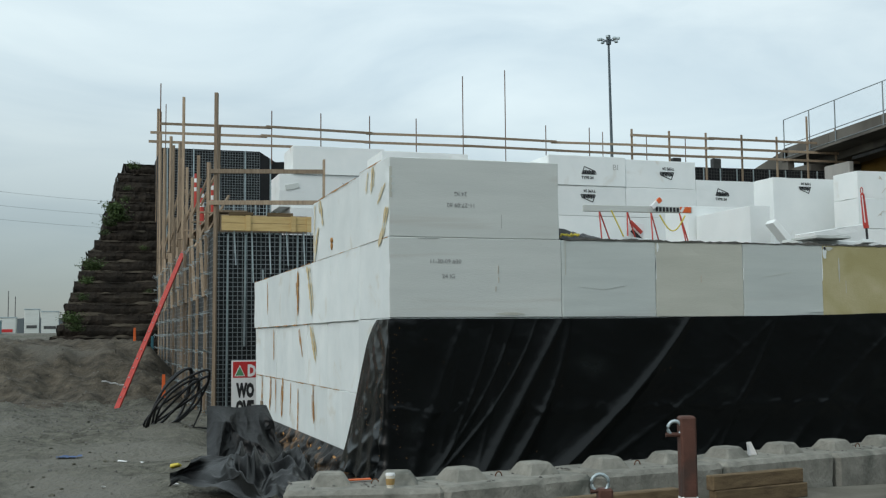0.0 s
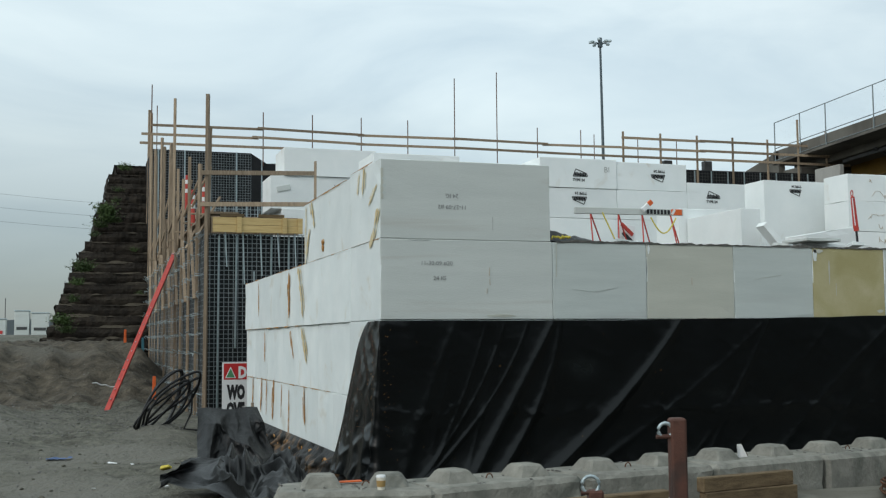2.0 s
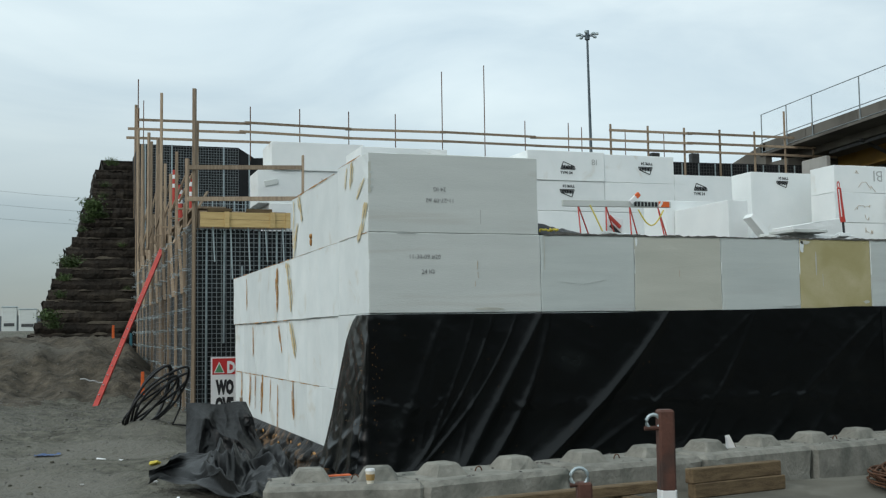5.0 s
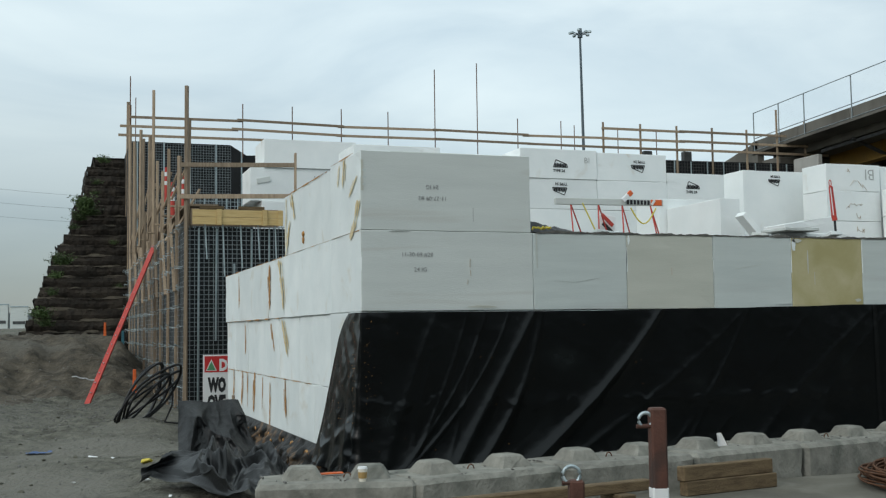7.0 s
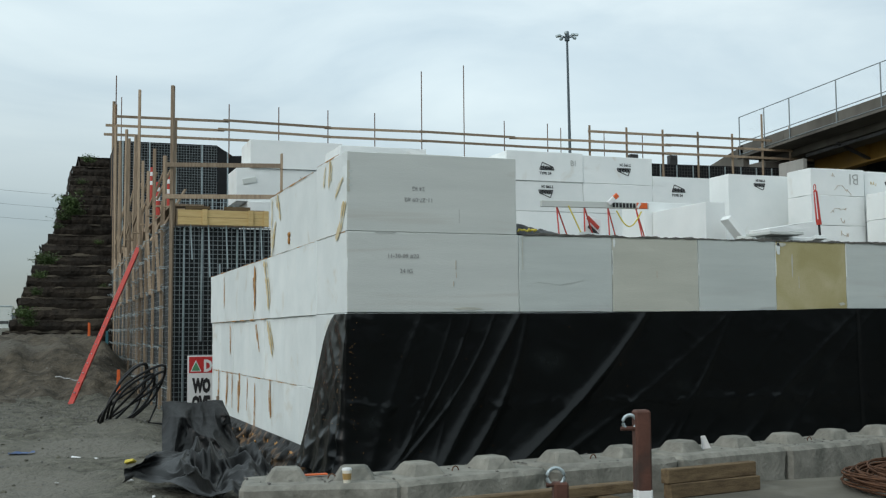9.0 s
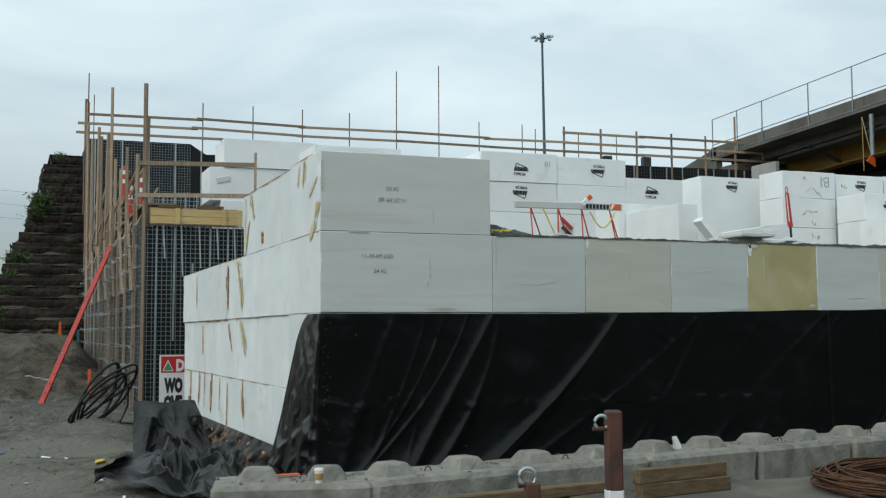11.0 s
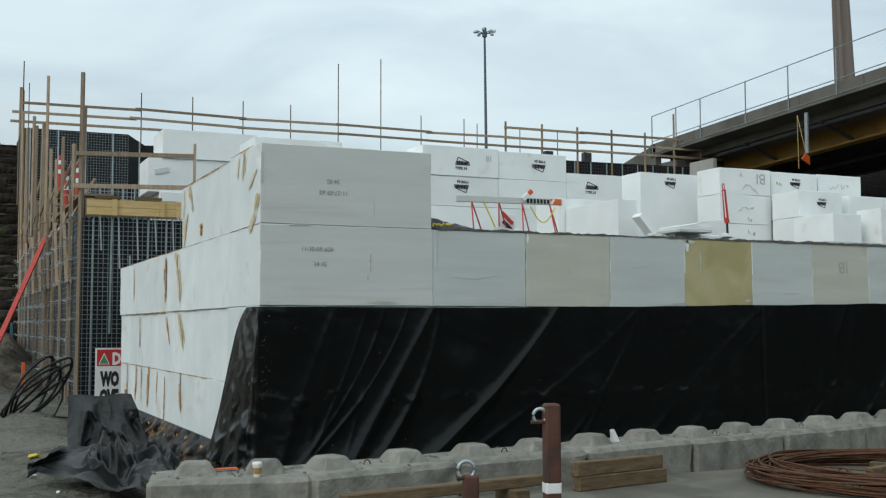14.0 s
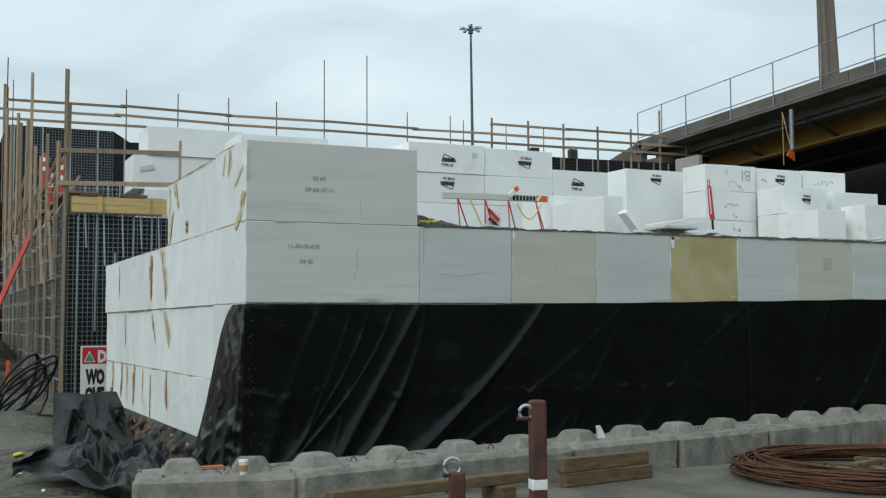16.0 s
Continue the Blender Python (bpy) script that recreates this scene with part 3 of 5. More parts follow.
def scrawl(block, x, z, strokes, seed, mat="faint", step=0.05):
    """A wandering line of faded marker that cannot be read."""
    size = [max(v[k] for v in block.bound_box) for k in range(3)]
    r = random.Random(seed)
    bm, p = None, Vector((-size[0] + x, -size[1] - 0.003, -size[2] + z))
    for k in range(strokes):
        q = p + Vector((r.uniform(-0.2, 1.2) * step, 0, r.uniform(-1.5, 1.5) * step))
        q.z = min(max(q.z, -size[2] + z - 0.09), -size[2] + z + 0.09)
        bm, p = bar(p, q, 0.010, 0.002, bm), q
    tagged(part("scrawl", bm, mat, block), kind="stuff")


for k, (t, x, z, n) in enumerate(((tri[2], 0.50, 0.10, 12), (tri[1], 0.40, 0.22, 14), (tri[1], 0.62, 0.14, 8), (tri[0], 0.62, 0.50, 12), (tri[2], 0.45, 0.36, 4))):
    scrawl(t, x, z, n, k + 5)
nx = foam_block(10.66, 11.76, 4.05, 5.2, 3.5, 4.42, label=WHITE + " with a black stamp", group=g, mat="foam_clean")
stamp(nx, 0.58, 0.74, True, 0.25)
scrawl(nx, 0.14, 0.74, 12, 31, "stain", 0.035)
foam_block(10.66, 11.76, 4.1, 5.2, Z0, 3.5, label=WHITE, group=g, mat="foam_clean")
nw = foam_block(11.83, 12.9, 4.1, 5.2, 3.98, 4.44, label="white foam block with faded brown handwriting", group=g, mat="foam_clean")
scrawl(nw, 0.25, 0.20, 16, 33)
foam_block(11.80, 12.9, 4.12, 5.2, Z0, 3.98, label=WHITE, group=g, mat="foam_clean")
ne = foam_block(10.55, 11.55, 3.2, 3.9, 3.5, 3.98, label=WHITE + " with a black stamp", group=g, mat="foam_clean")
stamp(ne, 0.52, 0.28, True, 0.22)
foam_block(11.81, 12.9, 3.3, 4.0, 3.46, 3.95, label=WHITE, group=g, mat="foam_clean")
foam_block(11.2, 12.9, 3.25, 4.0, Z0, 3.46, label=WHITE, group=g, mat="foam_clean")
foam_block(10.55, 11.15, 3.22, 3.9, Z0, 3.5, label=WHITE, group=g, mat="foam_clean")
foam_block(10.37, 11.0, 2.2, 3.15, Z0, 3.47, label=WHITE, group=g, mat="foam_clean")
foam_block(11.23, 12.6, 2.0, 2.55, Z0, 3.57, label=WHITE, group=g, mat="foam_clean")
foam_block(13.0, 14.6, 2.9, 4.1, Z0, 3.62, label=WHITE, group=g, mat="foam_clean")
flat = foam_block(6.0, 7.1, 0.6, 1.2, Z0 + 0.02, Z0 + 0.12, label="flat offcut of white foam on the deck", group=g, mat="foam_clean")
foam_block(5.9, 6.45, 0.35, 0.9, Z0 + 0.12, Z0 + 0.17, label="flat offcut of grey foam on the deck", group=g, mat="foam_grey")
foam_block(8.4, 9.5, 0.3, 0.7, Z0 + 0.02, Z0 + 0.07, label="flat offcut of grey foam on the deck", group=g, mat="foam_grey")

# ---- black plastic over the lower courses ----
# folds: the line across the sheet at three heights (1.75, 0.9 and 0.2 m), ridge height, ridge width
FOLDS = ((2.05, 1.56, 1.13, 0.038, 0.080), (2.16, 1.90, 1.46, 0.032, 0.062), (3.72, 2.97, 2.17, 0.042, 0.075), (1.75, 1.28, 0.66, 0.014, 0.020),
         (1.46, 1.07, 0.56, 0.013, 0.022), (1.24, 0.93, 0.60, 0.012, 0.026), (0.85, 0.52, 0.28, 0.018, 0.070), (0.90, 0.70, 0.55, 0.010, 0.040), (1.40, 1.22, 1.00, 0.008, 0.020),
         (4.90, 3.80, 2.70, 0.007, 0.075), (5.00, 4.48, 3.9, 0.005, 0.040), (4.98, 4.50, 4.10, 0.006, 0.035), (6.85, 5.82, 5.10, 0.007, 0.070), (7.10, 6.3, 5.7, 0.004, 0.05),
         (8.60, 8.28, 7.60, 0.007, 0.060), (8.40, 7.98, 7.55, 0.006, 0.050), (5.9, 5.1, 4.4, 0.003, 0.05), (9.6, 9.2, 8.6, 0.012, 0.06), (11.2, 10.4, 9.8, 0.012, 0.06))


def sheet_top(x):
    """The sheet laps a little way up the front course."""
    return 2 * H - 0.012 + 0.0135 * max(0, x - 3) + 0.012 * noise.noise((x * 1.3, 0, 2)) * smooth(3, 6, x)


def sheet_edge(z):
    """How far the sheet wraps onto the stack's side at height z."""
    return 0.54 + 1.38 * max(0.0, (1.8 - z) / 1.7) ** 0.63 + 0.05 * noise.noise((0, 0, z * 3))


def fold_line(top, mid, low, z):
    a, b, c = 1.75, 0.9, 0.2
    return top * (z - b) * (z - c) / ((a - b) * (a - c)) + mid * (z - a) * (z - c) / ((b - a) * (b - c)) + low * (z - a) * (z - b) / ((c - a) * (c - b))


def crinkle(x, z, seed):
    """Sharp little ridges of handled film."""
    return 0.6 - abs(noise.noise((x, z, seed))) - 0.5 * abs(noise.noise((x * 2.3, z * 2.3, seed + 3)))


def plastic(u, v):
    if u < 0.07:
        q = u / 0.07
        z = (2 * H - 0.012) * (1 - v)
        y = sheet_edge(z) * (1 - q)
        lift = min(1, q * 5)
        ripple = (0.006 + 0.03 * v ** 2) * math.sin(5.5 * y + 3 * v + 3 * noise.noise((y * 2, v * 2, 1))) * (0.3 + 0.7 * v) * lift
        crumple = (0.016 + 0.07 * v * v) * max(0, crinkle(y * 1.5 + z * 0.8, z * 2.0, 13)) * lift + 0.010 * math.sin(17 * y + 5 * noise.noise((y, z * 2, 3))) * lift * q
        return -0.022 - 0.03 * v - 0.10 * v ** 4 - abs(ripple) - crumple, y - 0.03, z
    x = -0.02 + (u - 0.07) / 0.93 * 15.5
    z = sheet_top(x) * (1 - v)
    out = 0.03 + 0.03 * v + 0.05 * v ** 6 + 0.012 * max(-0.02, noise.noise((x * 1.1, v * 2.2, 3)))
    for top, mid, low, height, width in FOLDS:
        if low - 0.4 < x < top + 0.5:
            d = (x - fold_line(top, mid, low, z)) / (width * (0.6 + 0.6 * v))
            if abs(d) < 5:
                out += height / (1 + d * d) * (0.45 + 0.75 * v)
    out += 0.004 * crinkle(x * 1.6 + z * 1.6, z * 1.2, 21) + 0.0022 * crinkle(x * 5, z * 5, 31)
    out += 0.012 * max(0, crinkle(x * 4, z * 4, 8)) * math.exp(-((z - 0.80 + 0.014 * x + 0.05 * noise.noise((x * 0.7, 0, 4))) / 0.10) ** 2)  # a creased band where the roll was folded
    out += 0.010 * max(0, crinkle(x * 3.5 + 2, z * 5, 5)) * (1 - smooth(0.3, 0.9, x)) * math.exp(-((z - 0.62) / 0.28) ** 2)
    out += 0.010 * max(0, crinkle(x * 4 + 2, z * 4, 15)) * (1 - smooth(0.2, 0.6, x)) * smooth(1.2, 1.7, z)
    if x > 6.95:  # the next length of sheet laps over this one
        out += 0.040 * (1 - smooth(7.0, 8.2, x))
    return x - 0.03 * (1 - min(x, 1)) * v, -out, z


SHEET_TOP = 2 * H - 0.012
cover = part("plastic_sheet", sheet(1250, 90, plastic), "sheet", smooth=True)
tagged(cover, "black plastic sheet with diagonal folds over the lower foam courses", "plastic sheet")
bm = bmesh.new()
rnd = random.Random(3)
for k in range(130):
    z = rnd.uniform(0.25, SHEET_TOP - 0.06)
    y = rnd.choice((rnd.uniform(-0.02, 0.1), rnd.uniform(0, sheet_edge(z) * 0.8)))
    if rnd.random() < 0.5:
        p, s = (-0.075 - 0.03 * (1 - z / 2), y, z), rnd.uniform(0.0018, 0.0045)
    else:
        p, s = (abs(rnd.gauss(0.03, 0.03)) if rnd.random() < 0.7 else rnd.uniform(0, 4), -0.085 - 0.08 * (1 - z / 2), z), rnd.uniform(0.0018, 0.0045)
    box((s, s, s * 1.6), p, (40, 20, k), bm=bm)
specks = part("foam_speck", bm, "glue", cover)
tagged(specks, "", "", kind="stuff")

# rusty glue runs in the joints of the stack's white side
rnd = random.Random(12)


def glue_run(y0, z0, y1, z1, width, mat="glue", x=-0.006):
    """A ragged run of glue from its top to its foot: one strand that swells and thins, with a thinner one beside it."""
    bm = bmesh.new()
    seed = rnd.uniform(0, 50)
    for strand, share in ((0.0, 1.0), (rnd.choice((-1.3, 1.2)), 0.45)):
        a, b = (0, 1) if share == 1 else (rnd.uniform(0, 0.3), rnd.uniform(0.5, 0.9))
        n, rows = max(6, int((b - a) * abs(z1 - z0) / 0.02)), []
        for i in range(n + 1):
            q = a + (b - a) * i / n
            z = z0 + (z1 - z0) * q
            swell = max(0.16, 0.50 + 0.5 * noise.noise((seed + strand, z * 5, 1)) + 0.35 * noise.noise((seed, z * 16, 4)))
            w = width * share * swell * min(1, 0.4 + 9 * i / n, 0.15 + 7 * (1 - i / n))
            c = y0 + (y1 - y0) * q + width * (strand + 0.7 * noise.noise((seed, z * 2.0, 7)))
            rows.append([bm.verts.new((x, c - w, z)), bm.verts.new((x - (0.003 + 0.04 * w if mat == "glue" else 0.001), c + 0.2 * w, z)), bm.verts.new((x, c + w, z))])
        for p, q in zip(rows, rows[1:]):
            for k in (0, 1):
                bm.faces.new((p[k], p[k + 1], q[k + 1], q[k]))
    ob = part("glue_run", bm, mat, smooth=True)
    return tagged(ob, "rusty brown glue run down a foam joint" if mat == "glue" else "pale orange stain on white foam", "glue stain", "glue stains")


RUNS = (("stain", 3.86, 3.61, 3.66, 3.22, 0.1), ("stain", 3.94, 3.23, 4.29, 2.72, 0.1), ("stain", 0.7, 3.64, 0.82, 3.31, 0.07), ("stain", 0.16, 3.37, 0.53, 3.16, 0.07),
        ("stain", 0.12, 3.09, 0.44, 2.66, 0.08), ("glue", 5.58, 2.68, 5.63, 1.97, 0.1), ("stain", 4.82, 2.71, 4.47, 1.95, 0.14), ("glue", 8.69, 2.66, 8.68, 2.06, 0.05),
        ("glue", 9.51, 0.94, 9.57, 0.39, 0.06), ("glue", 8.48, 0.94, 8.6, 0.3, 0.07), ("glue", 7.19, 0.94, 7.24, 0.26, 0.11), ("glue", 5.74, 0.82, 5.79, 0.06, 0.05),
        ("glue", 4.48, 0.93, 4.48, 0.35, 0.08), ("glue", 5.63, 1.76, 5.34, 1.32, 0.07), ("stain", 4.74, 1.8, 4.3, 1.25, 0.13), ("glue", 8.16, 1.78, 8.16, 1.23, 0.05),
        ("stain", 4.2, 3.58, 4.32, 2.95, 0.04), ("glue", 7.9, 0.9, 7.95, 0.30, 0.03), ("glue", 6.4, 0.88, 6.45, 0.35, 0.025), ("stain", 0.95, 3.60, 1.05, 3.35, 0.04))
for mat, y0, z0, y1, z1, w in RUNS:
    glue_run(y0, z0, y1, z1, w, mat, x=-0.008 if min(z0, z1) > 1.78 else 0.022)
bm = bmesh.new()
for dz, sy, sz in ((0.05, 0.075, 0.045), (-0.03, 0.055, 0.06)):
    one = bmesh.new()
    bmesh.ops.create_icosphere(one, subdivisions=2, radius=1)
    for v in one.verts:
        v.co *= 0.85 + 0.4 * noise.noise(v.co * 2 + Vector((dz * 50, 0, 0)))
    one.transform(pose(-0.005, 3.05, 2.91 + dz) @ Matrix.Diagonal((0.018, sy, sz, 1)))
    bm = join(bm, one)
blob = part("glue_blob", bm, "glue", smooth=True)
tagged(blob, "small rusty brown blob of glue on white foam", "glue stain", "glue stains")


def crease(p, seed):
    """Sharp folds: ridged noise at three sizes."""
    return sum(a * (1 - abs(2 * noise.noise((p[0] * f, p[1] * f, seed + f))) * 1.6) for a, f in ((0.55, 1.0), (0.30, 2.3), (0.15, 5.1)))


# crumpled sheet along the foot of the side, and the heap of black cloth
foot = part("plastic_skirt", sheet(200, 20, lambda u, v: (0.02 - 0.24 * v - 0.13 * crease((u * 14, v * 1.3), 4) * min(1, v * 3), 0.4 + u * 8.6, 0.15 - 0.52 * v)), "skirt", smooth=True)
tagged(foot, "crumpled black plastic along the foot of the foam stack", "plastic sheet")
for k in range(13):
    y = 0.9 + 0.45 * k ** 1.10 + rnd.uniform(-0.15, 0.15)
    s = rnd.uniform(0.02, 0.06) * (1.4 if k < 6 else 0.8)
    bm = bmesh.new()
    bmesh.ops.create_icosphere(bm, subdivisions=2, radius=1)
    for v in bm.verts:
        v.co *= 0.7 + 0.6 * noise.noise(v.co * 1.7 + Vector((k, 0, 0)))
    bm.transform(Matrix.Diagonal((s * 0.35, s * rnd.uniform(0.8, 2.8), s * rnd.uniform(0.5, 0.9), 1)))
    ob = part("glue_clump", bm, "glue", smooth=True)
    ob.matrix_world = pose(-0.03 - rnd.uniform(0, 0.10), y, 0.08 - rnd.uniform(0, 0.12), rnd.uniform(-40, 40), 0, 0)
    tagged(ob, "rusty yellow clump of foam glue at the stack's foot", "glue clump", "glue clumps")


# dirty glue squeezed out along the level joints
for z, y0, y1 in ((3 * H, 0.05, 1.4), (3 * H, 1.5, 4.4), (4 * H - 0.03, 1.6, 4.35), (4 * H, 0.3, 1.4), (3 * H, 4.6, 10.3), (2 * H, 4.5, 10.2), (H, 2.7, 10.2)):
    n = int((y1 - y0) / 0.09)
    bm = bmesh.new()
    rows = []
    for i in range(n + 1):
        y = y0 + (y1 - y0) * i / n
        w = 0.011 * max(0.05, noise.noise((y * 2.3, z, 1)) + 0.25 + rnd.uniform(-0.2, 0.2))
        x = 0.026 if z < 1.5 else -0.004
        rows.append([bm.verts.new((x, y, z - w * 1.3)), bm.verts.new((x - 0.006, y, z)), bm.verts.new((x, y, z + w))])
    for a, b in zip(rows, rows[1:]):
        for k in (0, 1):
            bm.faces.new((a[k], a[k + 1], b[k + 1], b[k]))
    ob = part("glue_seam", bm, "glue", smooth=True)
    tagged(ob, "thin rusty glue seam along a level foam joint", "glue stain", "glue stains")


def fold(a, b, seed):
    """Broad cloth folds with pinched ridges."""
    return 0.72 * (1 - 1.7 * abs(noise.noise((a, b, seed)))) + 0.28 * (1 - 1.7 * abs(noise.noise((a * 2.1, b * 2.1, seed + 5))))


def cloth(u, v):
    top = Vector((-1.74 + 0.76 * u, 2.62 - 0.05 * u, 0.745 + 0.015 * math.sin(9 * u)))
    knee = Vector((-1.80 + 0.95 * u, 2.20 + 0.05 * u, 0.16))
    end = Vector((-2.42 + 1.70 * u, 0.75 - 1.9 * smooth(0.05, 0.6, u) + 0.75 * noise.noise((u * 5.5, 0, 3)), -0.08))
    hang = 0.42
    bend = 0.26 * fold(u * 2.3 + 0.9 * v, v * 2.2 - u * 1.0, 2) + 0.07 * math.sin(10 * u + 3 * v) * min(1, v * 5) + 0.05 * fold(u * 6 + v * 4, v * 6 - u * 3, 8)
    if v < hang:
        q = v / hang
        p = top.lerp(knee, q)
        p.y -= bend * min(1, 0.25 + q * 2.5) + 0.25 * q * q
        p.x += 0.07 * noise.noise((u * 2, v * 4, 4)) * q
        return p
    q = (v - hang) / (1 - hang)
    p = knee.lerp(end, q)
    p.y -= (bend + 0.25) * (1 - q)
    p.z -= 0.16 * smooth(-1.9, -0.9, p.x)
    ridge = max(0, 0.58 * fold(u * 3.6 + q * 2.2 + 7, q * 2.6 - u * 2.0, 6) - 0.12) + 0.10 * max(0, fold(u * 7 + q * 4, q * 5 - u * 4, 9))
    p.z += ridge * (1 - 0.65 * q) * min(1, q * 3) * (0.30 + 0.70 * smooth(0.12, 0.45, u)) + 0.035
    p.x += 0.26 * noise.noise((u * 2.6, v * 4.5, 9)) * min(1, q * 3)
    p.y += 0.20 * noise.noise((u * 3.2, v * 4.0, 19)) * min(1, q * 3)
    return p


heap = part("black_cloth", sheet(170, 220, cloth), "tarp", smooth=True)
tagged(heap, "heap of crumpled black geotextile cloth on the dirt", "cloth")
stick = part("support_stake", rod((-0.98, 2.7, -0.1), (-1.02, 2.66, 0.80), 0.02), "wood")
tagged(stick, "short wooden stake propping black cloth", "stake")

# ---- concrete block barrier ----


def cast(size, bevel, seed, taper=1.0, rough=0.0):
    """A worn concrete casting: rounded, chipped edges and an uneven skin."""
    one = bmesh.new()
    bmesh.ops.create_cube(one, size=1)
    for v in one.verts:
        k = taper if v.co.z > 0 else 1.0
        v.co = Vector((v.co.x * size[0] * k, v.co.y * size[1] * k, v.co.z * size[2]))
    bmesh.ops.bevel(one, geom=one.edges[:], offset=bevel, segments=1, affect="EDGES", clamp_overlap=True)
    bmesh.ops.subdivide_edges(one, edges=[e for e in one.edges if e.calc_length() > 0.25], cuts=11, use_grid_fill=True)
    for v in one.verts:
        p = v.co + Vector((seed * 3.1, 0, 0))
        chip = max(0, noise.noise(p * 5) - 0.15) * (sum(abs(abs(c) - s / 2) < 0.07 for c, s in zip(v.co, size)) > 1)
        v.co -= v.co.normalized() * (0.07 * chip + rough * noise.noise(p * 11))
    return one


def lock_block(at, turn, length=1.49):
    t = thing("concrete_block", at, "grey cast concrete barrier block with keyed knobs on top", "concrete block", "barrier blocks", turn=turn)
    seed = at[0] * 1.7
    bm = cast((length, 0.75, 0.76), 0.04, seed)
    bm.transform(Matrix.Translation((0.01 + length / 2, 0.375, 0.0)))
    part("body", bm, "concrete", t)
    for k in (0.38, length - 0.36):
        bm = cast((0.38, 0.38, 0.13), 0.018, seed + k, taper=0.55, rough=0.002)
        bm.transform(pose(k, 0.38, 0.418, 0, 0, 4 * math.sin(seed + 9 * k)))
        part("knob", bm, "concrete", t)
    loop = [(0.755 + 0.035 * math.cos(a), 0.375, 0.37 + 0.05 * math.sin(a)) for a in (0, 0.5, 1.0, 1.57, 2.1, 2.6, 3.14)]
    part("lifting_loop", tube(loop, 0.006, 5), "rust", t)
    return t


lock_block((-1.73, -3.10, 0.01), -13, 1.30)
bx, by = -0.46, -3.42
for k in range(9):
    lock_block((bx, by, 0.02 + 0.004 * (k % 3)), 11.8 + (0.8, -0.6, 0.3)[k % 3])
    bx, by = bx + 1.51 * math.cos(radians(11.8)), by + 1.51 * math.sin(radians(11.8))

rnd = random.Random(61)
grit = bmesh.new()
for k in range(170):
    d, w = rnd.uniform(0, 11), rnd.uniform(0.05, 0.72)
    x, y = -1.6 + d, (-3.12 - 0.23 * d if d < 1.15 else -3.42 + (d - 1.14) * 0.209) + w
    r = rnd.uniform(0.004, 0.013)
    grit = box((r * rnd.uniform(1, 5), r * rnd.uniform(0.8, 2), r), (x, y, 0.402 + r * 0.2), (0, rnd.uniform(-20, 20), rnd.uniform(0, 180)), bm=grit)
grit = part("grit", grit, "gravel")
tagged(grit, "grey grit and chips lying on the concrete blocks", "grit", kind="stuff")

cup = thing("paper_cup", (-0.86, -3.20, 0.385), "cream paper coffee cup with brown sleeve on a concrete block", "cup")
part("cup", rod((0, 0, 0), (0, 0, 0.105), 0.028, 0.039, 16), "paper", cup, smooth=False)
part("sleeve", rod((0, 0, 0.03), (0, 0, 0.08), 0.0335, 0.0385, 16), "brown", cup, "brown card sleeve")
part("lid", rod((0, 0, 0.105), (0, 0, 0.122), 0.042, 0.036, 16), "white", cup, "white plastic lid")
tape = part("marker_strip", box((0.42, 0.06, 0.012), (-1.12, -2.75, 0.41), (0, 0, 4), bevel=0.003), "orange")
tagged(tape, "bright orange plastic strip lying on a concrete block", "strip")


def shackle(parent, at, r=0.05):
    pts = [(at[0] + r * math.sin(a) * 1.0, at[1], at[2] + r * math.cos(a)) for a in [radians(d) for d in range(-150, 151, 25)]]
    s = part("shackle", tube(pts, 0.0105, 8), "steel", parent, "galvanised bow shackle", smooth=True)
    part("pin", rod((at[0] - 0.055, at[1], at[2] - r * 0.86), (at[0] + 0.055, at[1], at[2] - r * 0.86), 0.013), "rust_post", s, "rusty pin")


post = thing("steel_post", (0.115, -6.25, 0.09), "red-brown square steel post with a white band", "post", "steel posts", turn=-14)
part("tube", box((0.094, 0.094, 1.04), (0, 0, 0.52), bevel=0.012), "rust_post", post)
part("white_band", box((0.098, 0.098, 0.075), (0, 0, 0.545), bevel=0.01), "white", post, "white painted band")
shackle(post, (-0.075, -0.02, 0.97), 0.042)
post2 = thing("steel_post", (-0.42, -6.25, 0.02), "short red-brown steel post holding a galvanised shackle", "post", "steel posts", turn=-14)
part("tube", box((0.085, 0.085, 0.72), (0, 0, 0.36), bevel=0.012), "rust_post", post2)
shackle(post2, (-0.03, -0.02, 0.75), 0.05)

pl = part("timber_plank", box((1.95, 0.12, 0.085), (0.52, -3.88, 0.295), (0, 0, 11), bevel=0.008), "wood_old")
for x in (-0.1, 1.15):
    ob = part("timber_sleeper", box((0.14, 0.3, 0.16), (x, -3.9 + 0.19 * (x - 0.5), 0.17), (0, 0, 11), bevel=0.008), "wood_old")
    tagged(ob, "short brown timber sleeper under a plank", "sleeper", "timber sleepers")
tagged(pl, "old brown timber plank lying on the concrete slab", "plank", "timber planks")
for k, (x, y, z, h) in enumerate(((2.62, -3.16, 0.165, 0.13), (2.60, -3.14, 0.295, 0.13))):
    ob = part("timber_plank", box((1.12, 0.10, h), (x, y, z), (0, 0, 11 + k), bevel=0.008), "wood_old")
    tagged(ob, "short weathered timber plank stacked against concrete blocks", "plank", "timber planks")
ob = part("timber_plank", box((0.9, 0.14, 0.05), (1.9, -6.0, 0.125), (0, 0, -30), bevel=0.006), "wood_old")
tagged(ob, "old brown timber plank lying on the concrete slab", "plank", "timber planks")

coil = thing("rebar_coil", (5.12, -3.98, 0.1), "loose flat coil of rusty reinforcing bar on concrete", "rebar coil")
rnd = random.Random(21)
